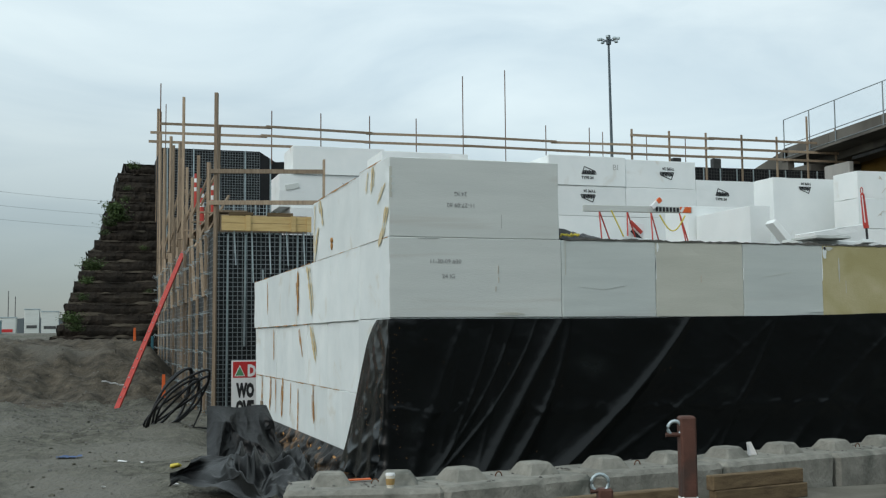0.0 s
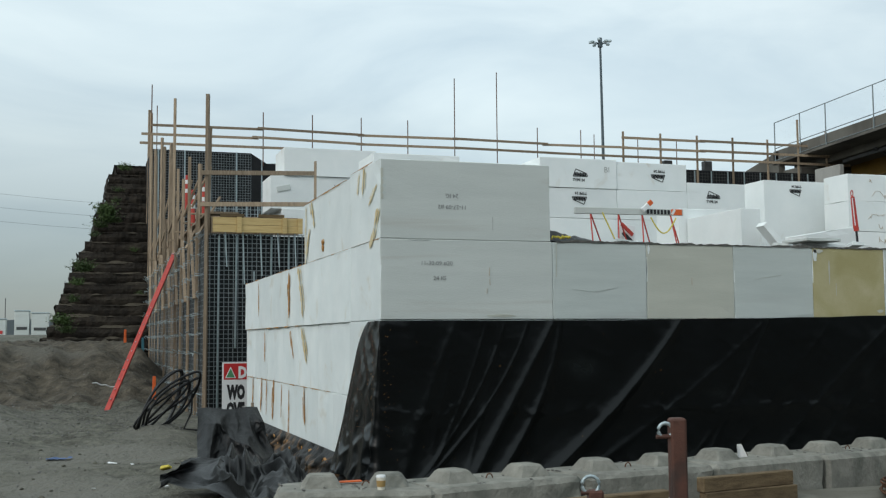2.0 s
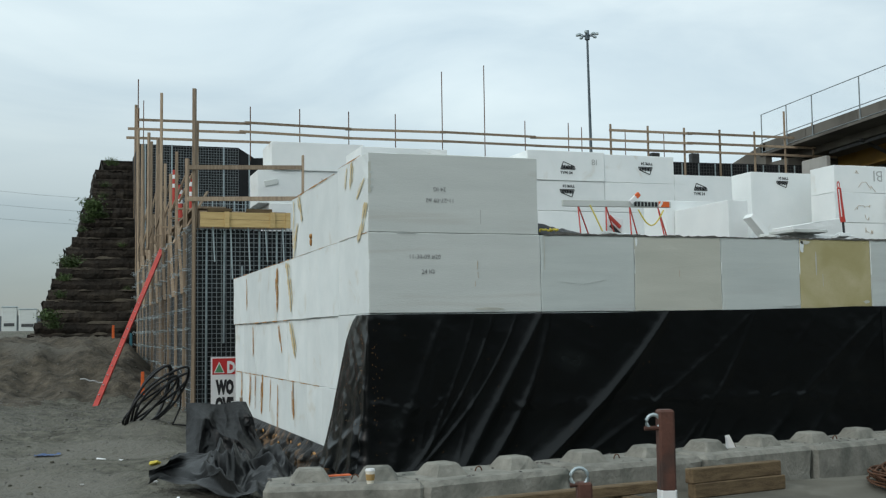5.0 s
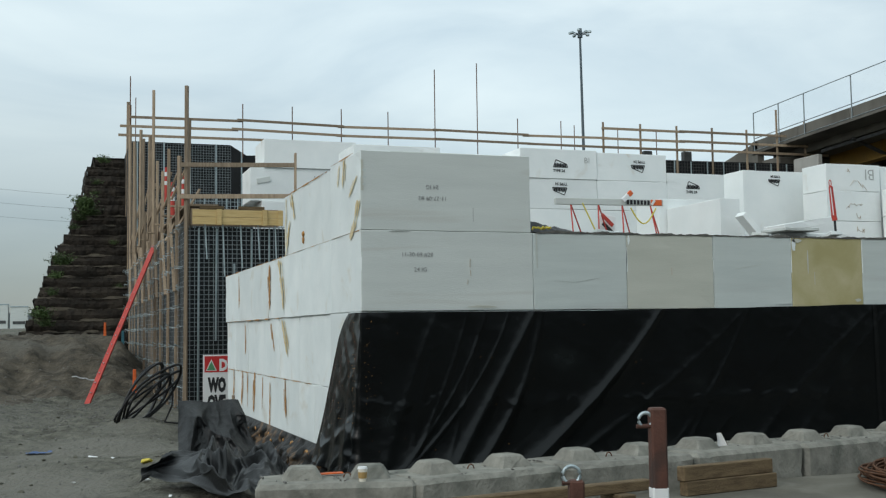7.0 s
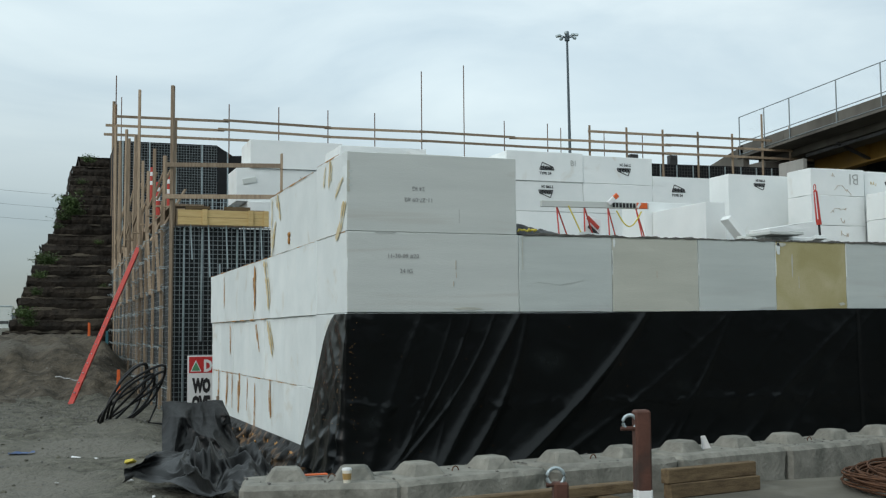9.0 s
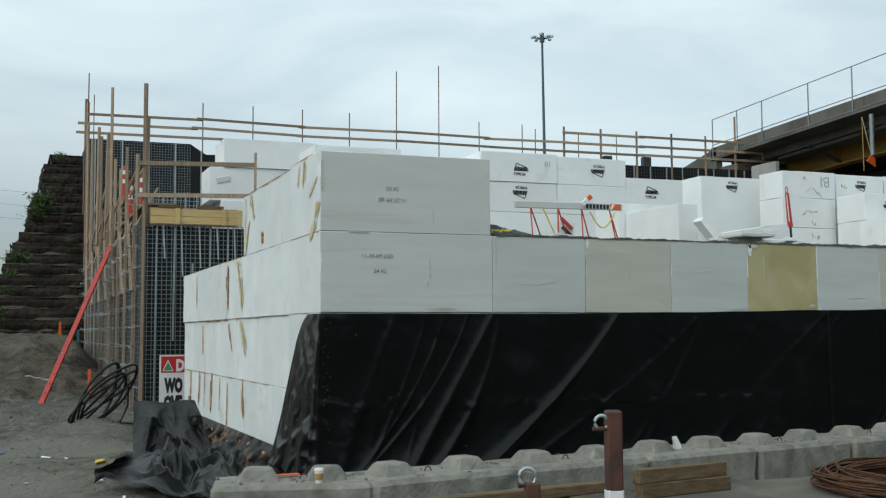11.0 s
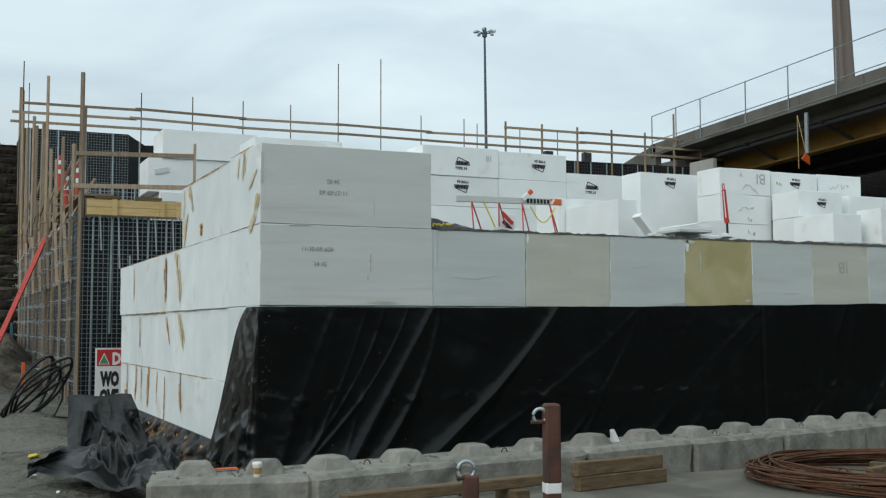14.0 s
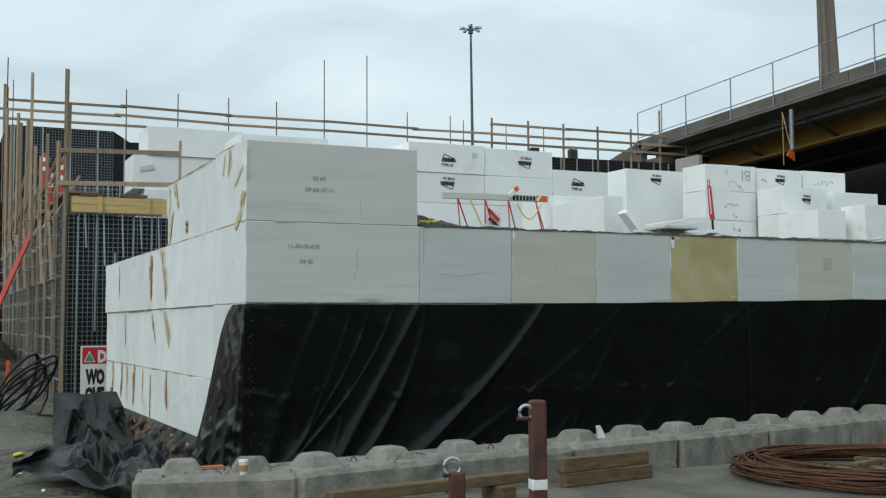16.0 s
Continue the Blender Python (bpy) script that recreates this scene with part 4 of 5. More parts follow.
for k in range(32):
    r0, ox, oy, ph = (rnd.uniform(1.20, 1.31) if k < 26 else rnd.uniform(0.98, 1.16)), rnd.uniform(-0.05, 0.05), rnd.uniform(-0.05, 0.05), rnd.uniform(0, 6)
    zb = 0.010 + 0.0045 * k
    pts = [(ox + r0 * (1 + 0.03 * math.sin(3 * a + ph)) * math.cos(a), oy + r0 * (1 + 0.03 * math.cos(2 * a + ph)) * math.sin(a), zb + 0.024 * (1 + math.sin(a * 2 + ph))) for a in [i * math.tau / 44 for i in range(44)]]
    part("loop", tube(pts, 0.0095, 5, closed=True), "rebar", coil, smooth=True)
for k in range(6):
    a, b = rnd.uniform(2.4, 4.2), rnd.uniform(-0.9, 0.9)
    part("stray_bar", tube([(math.cos(a) * (0.9 - 0.3 * i), math.sin(a) * 0.9 * (1 - i * 0.5) + 0.2 * b * i, 0.05 + 0.08 * math.sin(i * 1.2)) for i in range(5)], 0.008, 5), "rebar", coil, smooth=True)
for k, (x, y) in enumerate(((5.4, -3.6), (5.1, -4.15), (5.7, -3.5))):
    ob = part("wood_offcut", box((0.5, 0.09, 0.09), (x, y, 0.145), (0, 0, 20 + 50 * k), bevel=0.006), "wood_old")
    tagged(ob, "offcut of brown lumber lying on the concrete slab", "offcut", "wood offcuts")

scrap = part("plastic_scrap", sheet(6, 4, lambda u, v: (3.02 + 0.10 * u * (1 - v * 0.7), -2.36 + 0.03 * math.sin(4 * u), 0.40 + 0.13 * v + 0.02 * u)), "white", smooth=True)
tagged(scrap, "small white plastic scrap standing on a concrete block", "scrap")

# ---- wire-faced wall with its timber scaffold ----
CX, CY = -0.45, 13.6  # the wall's corner


def wire_grid(p0, du, dv, nu, nv, r, bm=None, rnd=None):
    """Upright and level wires over the face p0 + du + dv."""
    p0, du, dv = Vector(p0), Vector(du), Vector(dv)
    for i in range(nu + 1):
        a = p0 + du * (i / nu)
        bm = bar(a, a + dv, r, r, bm)
    for j in range(nv + 1):
        a = p0 + dv * (j / nv)
        bm = bar(a, a + du, r, r, bm)
    return bm


def stuff(ob):
    return tagged(ob, kind="stuff")


near_wall = thing("wire_wall", (0, 0, 0), "retaining wall of black fabric behind galvanised wire mesh", "retaining wall", kind="structure")
part("fabric", box((8, 23.4, 4.35), (CX + 4.06, CY + 11.8, 1.85)), "fabric", near_wall, "black backing fabric")
stuff(part("wire_mesh", wire_grid((CX, CY + 0.02, -0.3), (3.6, 0, 0), (0, 0, 4.35), 34, 42, 0.013), "wire", near_wall, "galvanised wire mesh"))
stuff(part("wire_mesh", wire_grid((CX - 0.03, CY, -0.3), (0, 22.6, 0), (0, 0, 4.45), 100, 36, 0.008), "wire", near_wall, "galvanised wire mesh"))
for k in range(16):
    x = CX + 0.28 + (k % 8) * 0.40
    z0, z1 = ((-0.25, 4.0), (1.45, 4.0), (-0.25, 3.2), (2.2, 4.0))[k % 4] if k < 8 else (2.9 + 0.2 * (k % 3), 4.1)
    part("batten", bar((x + (0.2 if k >= 8 else 0), CY - 0.03, z0), (x + (0.16 if k >= 8 else 0.02), CY - 0.02, z1), 0.035, 0.03), "steel", near_wall, "pale galvanised steel batten")
rnd = random.Random(31)
bm = None
for j in range(10):
    z = -0.05 + j * 0.455
    for k in range(52):  # bent wire tails sticking out at each lift
        y = CY + k * 0.43 + rnd.uniform(-0.1, 0.1)
        a = Vector((CX - 0.03, y, z + rnd.uniform(-0.03, 0.03)))
        b = a + Vector((-rnd.uniform(0.08, 0.22), rnd.uniform(-0.25, 0.25), rnd.uniform(-0.04, 0.08)))
        bm = bar(a, b, 0.011, 0.011, bm)
        bm = bar(b, b + Vector((rnd.uniform(-0.04, 0.08), rnd.uniform(-0.3, 0.3), rnd.uniform(-0.10, 0.05))), 0.011, 0.011, bm)
stuff(part("wire_tail", bm, "steel", near_wall, "bent galvanised wire tails"))
bm = None
for k in range(30):
    x = CX + 0.1 + k * 0.11
    bm = bar((x, CY + 0.3 + rnd.uniform(-0.1, 0.1), 4.0), (x + rnd.uniform(-0.1, 0.1), CY + 0.3, 4.0 + rnd.uniform(0.1, 0.3)), 0.012, 0.012, bm)
stuff(part("wire_end", bm, "steel", near_wall, "wire ends above the mesh"))

mid_wall = thing("wire_wall", (0, 0, 0), "set-back tier of black fabric and wire mesh", "retaining wall", kind="structure")
part("fabric", box((5.2, 9, 5.4), (CX + 2.9, 26.6, 2.7)), "fabric", mid_wall, "black backing fabric")
stuff(part("wire_mesh", wire_grid((CX + 0.3, 22.05, 4.4), (4.2, 0, 0), (0, 0, 1.35), 32, 10, 0.012), "steel", mid_wall, "galvanised wire mesh"))
for k in range(12):
    part("batten", bar((CX + 0.5 + 0.33 * k, 22.0, 4.3), (CX + 0.5 + 0.33 * k, 22.0, 5.78), 0.03), "steel", mid_wall)

far_wall = thing("wire_wall", (0, 0, 0), "tall far retaining wall of black fabric and wire mesh", "retaining wall", kind="structure")


def far_top(x):
    return 9.22 - (0.40 * smooth(3.45, 4.1, x) if x < 12 else 0) + 0.012 * max(x - 12, 0)


bm = bmesh.new()
ends = (CX, 3.45, 4.1, 12, 31.5)
loop = [bm.verts.new((x, 33.05, 0)) for x in (ends[0], ends[-1])][::-1] + [bm.verts.new((x, 33.05, far_top(x))) for x in ends]
face = bm.faces.new(loop)
ext = bmesh.ops.extrude_face_region(bm, geom=[face])
bmesh.ops.translate(bm, verts=[e for e in ext["geom"] if isinstance(e, bmesh.types.BMVert)], vec=(0, 4, 0))
bmesh.ops.recalc_face_normals(bm, faces=bm.faces[:])
part("fabric", bm, "fabric", far_wall, "black backing fabric")
stuff(part("wire_mesh", wire_grid((CX, 33.0, 4.5), (3.9, 0, 0), (0, 0, 4.66), 36, 44, 0.012), "wire", far_wall, "dark wire mesh"))
stuff(part("wire_mesh", wire_grid((22.5, 33.0, 8.2), (9, 0, 0), (0, 0, 1.15), 60, 8, 0.014), "steel_dark", far_wall, "dark wire mesh"))
for k in range(5):
    x = CX + 0.25 + k * 1.02
    part("batten", bar((x, 32.96, 4.5), (x, 32.96, far_top(x)), 0.05, 0.04), "steel", far_wall, "pale galvanised steel batten")
for k in range(10):
    x = 23.0 + k * 0.88
    part("batten", bar((x, 32.96, 7.5), (x, 32.96, far_top(x) - 0.05), 0.05, 0.04), "steel", far_wall, "pale galvanised steel batten")

scaffold = thing("timber_scaffold", (CX, CY, 0), "weathered lumber scaffold along the wire-faced wall", "scaffold")


def lumber(name, a, b, w=0.09, h=0.04, mat="wood", parent=None, label=""):
    o = Vector((CX, CY, 0)) if parent is None else Vector((0, 0, 0))
    return part(name, bar(Vector(a) - o, Vector(b) - o, w, h, bevel=0.004), mat, parent or scaffold, label)


POSTS = ((13.5, 7.25, 0.10), (13.75, 6.55, 0.06), (15.2, 5.9, 0.09), (17.6, 6.45, 0.07), (19.3, 6.1, 0.08), (21.0, 6.64, 0.08), (22.4, 9.02, 0.09), (23.4, 7.3, 0.08), (24.9, 8.05, 0.09),
         (26.4, 8.2, 0.08), (28.0, 8.79, 0.09), (29.6, 8.4, 0.08), (31.2, 8.9, 0.09), (32.6, 9.7, 0.09), (34.2, 10.9, 0.10), (35.6, 11.3, 0.10))
for y, top, w in POSTS:
    lumber("upright", (CX + 0.0, y, -0.35 + (0.5 * smooth(18, 34, y))), (CX + 0.03 - 0.16 * noise.noise((y * 1.7, 0, 0)), y + 0.05, top), 0.075, w)
for y in (14.5, 16.4, 18.5, 20.2, 24.1):
    lumber("upright", (CX - 0.12, y, -0.3), (CX - 0.10, y, 4.6 + 0.08 * (y - 13)), 0.055, 0.06)
for y in (15.0, 17.2, 19.6, 22.2, 24.8, 27.6, 30.6):  # raking braces under the walkway
    lumber("brace", (CX - 0.1, y, 4.0), (CX + 0.55, y + 0.5, 5.0 + 0.07 * (y - 13)), 0.07, 0.04)
    lumber("brace", (CX - 0.1, y + 0.8, 4.9), (CX + 0.3, y + 0.3, 5.7 + 0.07 * (y - 13)), 0.06, 0.035)
    lumber("brace", (CX - 0.16, y - 0.6, 2.6), (CX - 0.06, y + 1.5, 4.5), 0.07, 0.035)
    lumber("bearer", (CX - 0.2, y, 4.65), (CX + 0.9, y, 4.62), 0.09, 0.04)
lumber("rail", (CX - 0.15, 13.46, 5.42), (2.06, 13.5, 5.51), 0.04, 0.10)
lumber("rail", (CX - 0.15, 13.46, 4.70), (2.02, 13.5, 4.78), 0.04, 0.10)
lumber("upright", (2.05, 13.52, 4.05), (2.06, 13.52, 5.80), 0.10, 0.045)

form = thing("timber_form", (0.7, 13.5, 4.06), "box form of fresh yellow lumber on the wall's top", "formwork")
for k in (0, 1):
    part("board", box((2.02, 0.04, 0.165), (0.0, -0.06, 0.10 + 0.172 * k), bevel=0.004), "wood_new", form)
for x in (-0.42, 0.62, 0.98):
    part("cleat", box((0.11, 0.045, 0.36), (x, -0.105, 0.185), bevel=0.004), "wood_new", form)
part("back_board", box((2.02, 0.04, 0.40), (0.0, 0.32, 0.22), bevel=0.004), "wood", form)
for x, w in ((-0.55, 0.55), (0.35, 0.6)):
    part("spreader", box((w, 0.09, 0.09), (x, 0.15, 0.42), bevel=0.004), "wood_old", form)

part("rod_upright", rod((0.24, 20.4, 3.0), (0.25, 20.4, 11.16), 0.018), "rust", scaffold)
part("rod_upright", rod((0.03, 20.6, 3.0), (0.05, 20.6, 12.06), 0.022), "rust", scaffold)

# ---- guard rail on the far wall ----
guard = thing("guard_rail", (0, 32.9, 9.2), "long wooden guard rail on steel stanchions", "guard rail")
stations = [3.92, 5.95, 8.02, 10.05, 12.15, 14.1, 16.0, 18.1, 20.2, 22.1, 24.0, 25.9, 27.8, 29.5, 31.1]
for k, x in enumerate(stations):
    top = {4: 12.85, 5: 13.25, 13: 12.0, 14: 11.5}.get(k, 10.90 if k < 8 else 10.95)
    if k < 8:
        part("stanchion", rod((x, 0, -0.5), (x, 0, top - 9.2), 0.022), "rust", guard)
    else:
        part("stanchion", bar((x, 0, -0.6), (x, 0, top - 9.2), 0.09, 0.045), "wood", guard)
rnd = random.Random(8)
for z0, z1, x0, x1 in ((10.17, 10.20, CX - 0.05, 20.4), (9.80, 9.80, CX - 0.42, 20.8), (9.42, 9.45, CX - 0.48, 5.0)):
    n = max(1, round((x1 - x0) / 4.2))
    for i in range(n):
        a, b = i / n, min(1, (i + 1.06) / n)
        dz = rnd.uniform(-0.05, 0.05)
        part("rail", bar((x0 + (x1 - x0) * a, -0.05 - 0.045 * (i % 2), z0 + (z1 - z0) * a - 9.2 + dz), (x0 + (x1 - x0) * b, -0.05 - 0.045 * (i % 2), z0 + (z1 - z0) * b - 9.2 - dz * 0.5), 0.04, 0.10), "wood", guard)
for z in (10.66, 10.20, 9.80):
    for i in range(3):
        a = 20.1 + i * 4.0
        part("rail", bar((a, -0.06 - 0.045 * (i % 2), z - 9.2 + 0.03 * i), (a + 4.3, -0.06 - 0.045 * (i % 2), z - 9.2 + 0.03 * i + 0.02), 0.04, 0.11), "wood", guard)
for x in (18.9, 21.1, 23.1):
    part("stanchion", rod((x, 0.3, -0.3), (x, 0.3, 1.6), 0.02), "rust", guard)
for k, (x, z) in enumerate(((22.7, 9.55), (24.8, 9.6))):
    ob = part("junction_box", box((0.42, 0.3, 0.5), (x, 33.4, z), bevel=0.03), "steel_dark")
    tagged(ob, "dark grey metal box on the far wall", "metal box", "metal boxes")

# ---- ladder, hoses, sign, markers ----
ladder = thing("ladder", (-2.47, 16.5, 0.0), "long red ladder leaning on the scaffold", "ladder")
top = Vector((1.95, 4.6, 4.15))
side = Vector((0.012, 0.205, 0.0))
for s in (-1, 1):
    part("side_rail", bar(side * s + Vector((0, 0, -0.1)), top + side * s, 0.13, 0.05, bevel=0.004), "red", ladder)
for k in range(1, 18):
    p = top * (k / 18)
    part("rung", rod(p - side, p + side, 0.016), "steel", ladder)

rnd = random.Random(17)
hoses = thing("hose_coil", (-1.65, 10.2, -0.12), "coils of black rubber hose leaning on the wire wall", "hose")
for k in range(6):
    L, W, tilt = rnd.uniform(0.55, 0.88), rnd.uniform(0.10, 0.34), radians(rnd.uniform(34, 64))
    c = Vector((0.05 + rnd.uniform(-0.06, 0.10), rnd.uniform(-0.15, 0.15), 0.50 + rnd.uniform(-0.05, 0.05)))
    ph = rnd.uniform(0, 6)
    pts = []
    for i in range(30):
        a = i * math.tau / 30
        s, w = L * math.cos(a), W * math.sin(a) * (1 + 0.2 * math.sin(2 * a + ph))
        pts.append(c + Vector((s * math.cos(tilt) + w * math.sin(tilt) * 0.8, w * 0.7 + 0.05 * math.sin(3 * a + ph), s * math.sin(tilt) - w * math.cos(tilt) * 0.8)))
    pts = [Vector((p.x, p.y, max(p.z, 0.03))) for p in pts]
    part("loop", tube(pts, 0.025, 6, closed=True), "hose", hoses, smooth=True)
part("tail", tube([(0.45, 0.1, 1.05), (0.62, 0.15, 0.7), (0.6, 0.1, 0.35), (0.45, -0.05, 0.05), (0.7, -0.1, 0.02)], 0.02), "hose", hoses, smooth=True)

sign = thing("warning_sign", (0.40, 13.42, 0.0), "white and red warning sign with black lettering on the wire wall", "sign")
part("board", box((0.95, 0.02, 1.24), (0, 0, 0.52), bevel=0.004), "white", sign)
part("header", box((0.88, 0.004, 0.36), (0, -0.013, 0.93)), "sign_red", sign, "red header panel")
bm = bmesh.new()
for p in ((-0.41, -0.018, 0.785), (-0.17, -0.018, 0.785), (-0.29, -0.018, 1.04)):
    bm.verts.new(p)
bm.faces.new(bm.verts[:])
emblem = part("emblem", bm, "white", sign, "white triangle")
bm = bmesh.new()
for p in ((-0.385, -0.021, 0.80), (-0.195, -0.021, 0.80), (-0.29, -0.021, 1.0)):
    bm.verts.new(p)
bm.faces.new(bm.verts[:])
part("core", bm, "green", emblem, "green triangle")
lettering("D", 0.25, "letter", "white", sign, pose(-0.12, -0.018, 0.79, 90, 0, 0), bold=0.018, squeeze=0.72)
lettering("WO", 0.29, "letters", "ink", sign, pose(-0.35, -0.014, 0.33, 90, 0, 0), bold=0.030, squeeze=0.50)
lettering("OVE", 0.29, "letters", "ink", sign, pose(-0.37, -0.014, -0.06, 90, 0, 0), bold=0.030, squeeze=0.50)



def delineator(at, h, mat, label, turn=0):
    t = thing("marker_post", at, label, "marker post", "marker posts", turn=turn)
    part("blade", box((0.10, 0.03, h), (0, 0, h / 2), bevel=0.008, taper=0.75), mat, t)
    part("foot", box((0.14, 0.14, 0.04), (0, 0, 0.0), bevel=0.008), "ink", t)
    return t


delineator((-1.38, 16, 0.20), 0.58, "orange", "bright orange plastic marker blade in the dirt")
delineator((-1.57, 28, 1.5), 0.55, "orange", "thin orange marker stake on the dirt bank")
delineator((-1.15, 25, 1.15), 0.6, "teal", "small green marker stake on the dirt bank")

# red and white marker tubes on the scaffold's walkway
for k, (x, y, z) in enumerate(((CX + 0.13, 19.6, 5.2), (CX + 0.16, 18.2, 4.6), (CX + 0.22, 16.2, 4.55))):
    t = thing("delineator_tube", (x, y, z), "red delineator tube with white bands on the scaffold walkway", "delineator", "delineator tubes")
    part("tube", rod((0, 0, 0), (0, 0, 1.05), 0.07, 0.045, 10), "red", t)
    part("foot", box((0.3, 0.3, 0.05), (0, 0, 0.025), bevel=0.01), "ink", t)
    for h in (0.55, 0.8):
        part("band", rod((0, 0, h), (0, 0, h + 0.11), 0.066, 0.062, 10), "white", t, "white reflective band")
deck_board = part("walkway_board", box((0.75, 18, 0.05), (CX + 0.42, 23.0, 4.58)), "wood")
tagged(deck_board, "weathered plank walkway along the wall's top", "walkway")

# ---- things on the deck ----
saw = thing("barricade", (4.2, 1.9, 3 * H), "grey and orange plank barricade on red steel legs", "barricade")
part("plank", box((1.69, 0.05, 0.09), (-0.075, 0.0, 0.632), (0, -0.5, 0), bevel=0.006), "foam_grey", saw, "grey painted plank")
part("end_panel", box((0.17, 0.012, 0.082), (0.655, -0.029, 0.638), (0, -0.5, 0)), "orange", saw, "orange sheeting")
for k in range(7):
    part("letter_bar", box((0.035, 0.006, 0.062), (0.20 + 0.055 * k, -0.030, 0.635)), "ink", saw)
part("end_stripe", box((0.035, 0.006, 0.085), (0.60, -0.037, 0.638), (0, 35, 0)), "white", saw, "white slanting stripe")
part("tilted_panel", box((0.16, 0.04, 0.07), (0.16, -0.06, 0.70), (0, -42, 0), bevel=0.008), "white", saw, "white panel tilted over the plank")
part("tilted_tip", box((0.08, 0.044, 0.068), (0.215, -0.062, 0.752), (0, -42, 0), bevel=0.008), "orange", saw)
for x, a, b in ((-0.68, -0.73, -0.37), (-0.25, -0.35, 0.03), (0.12, 0.04, 0.38), (0.57, 0.59, 0.86)):
    for foot_x, dy in ((a, -0.2), (b, 0.16)):
        part("leg", rod((x, 0, 0.60), (foot_x, dy, 0.0), 0.010), "red", saw)
part("strap", tube([(0.22 + 0.4 * i / 10, -0.07, 0.55 - 0.22 * math.sin(math.pi * i / 10)) for i in range(11)], 0.010), "yellow", saw, "yellow strap")
part("strap", tube([(-0.52 + 0.05 * i, -0.05, 0.6 - 0.1 * i) for i in range(6)], 0.010), "yellow", saw, "yellow strap")
chev = thing("hazard_panel", (4.27, 2.3, 3 * H + 0.02), "striped yellow black and red hazard panel leaning on the barricade", "hazard panel")
part("panel", box((0.26, 0.03, 0.48), (0, 0, 0.25), (-12, 12, 0), bevel=0.006), "white", chev)
for k in range(3):
    part("stripe", box((0.24, 0.012, 0.055), (0.01, -0.055 + 0.03 * (k - 1) - 0.0, 0.14 + 0.13 * k), (-12, 42, 0)), ("yellow", "ink", "red")[k], chev)
rag = part("black_bag", sheet(24, 16, lambda u, v: (2.16 + u * 0.75, 0.2 + v * 0.6, 3 * H + 0.02 + 0.17 * math.sin(math.pi * v) * (1 - u) ** 0.6 * (1 - 0.3 * u) + 0.05 * abs(noise.noise((u * 8, v * 8, 1))))), "tarp", smooth=True)
tagged(rag, "low black cloth bag lying on the deck", "bag")
rib = part("yellow_ribbon", tube([(2.14 + 0.022 * i, 0.10 + 0.03 * math.sin(i * 2), 3 * H + 0.05 + 0.03 * abs(math.sin(i * 1.3))) for i in range(12)], 0.014), "yellow")
tagged(rib, "crumpled yellow ribbon on the deck's edge", "ribbon")
for k, (x, y, s) in enumerate(((3.25, 0.4, 0.30), (3.5, 0.5, 0.16), (6.6, 0.3, 0.3), (5.5, 0.3, 0.25), (9.6, 0.35, 0.35), (2.5, 0.9, 0.3))):
    ob = part("foam_offcut", rough_box((s, s * 0.6, 0.06), 0.02, 90 + k), "foam" if k not in (3, 4) else "foam_grey")
    ob.matrix_world = pose(x, y, 3 * H + 0.06, 0, 8 * (-1) ** k, 40 * k)
    tagged(ob, "small offcut of foam lying on the deck", "offcut", "foam offcuts")
stake = thing("marker_stake", (8.0, 1.95, 3 * H + 0.02), "tall red marker stake with a black foot on the deck", "marker stake")
part("shaft", rod((0, 0, 0), (-0.03, 0, 0.48), 0.018), "ink", stake)
part("sleeve", box((0.085, 0.05, 0.50), (-0.055, 0, 0.71), (0, -5, 0), bevel=0.014, taper=0.8), "red", stake)
part("stripe", box((0.012, 0.008, 0.42), (-0.084, -0.027, 0.72), (0, -5, 0)), "white", stake, "white stripe")
part("loop", tube([(-0.085 + 0.020 * math.cos(a), 0, 1.00 + 0.05 * math.sin(a)) for a in [i * math.tau / 12 for i in range(12)]], 0.008, 5, closed=True), "red", stake)
part("collar", rod((-0.025, 0, 0.43), (-0.03, 0, 0.48), 0.04), "red", stake)

# ---- terraced earth mound ----
mound = thing("terraced_mound", (-1.5, 34, 1.2), "dark terraced earth wall with weeds on its ledges", "earth mound")
rnd = random.Random(44)
TIERS = 18
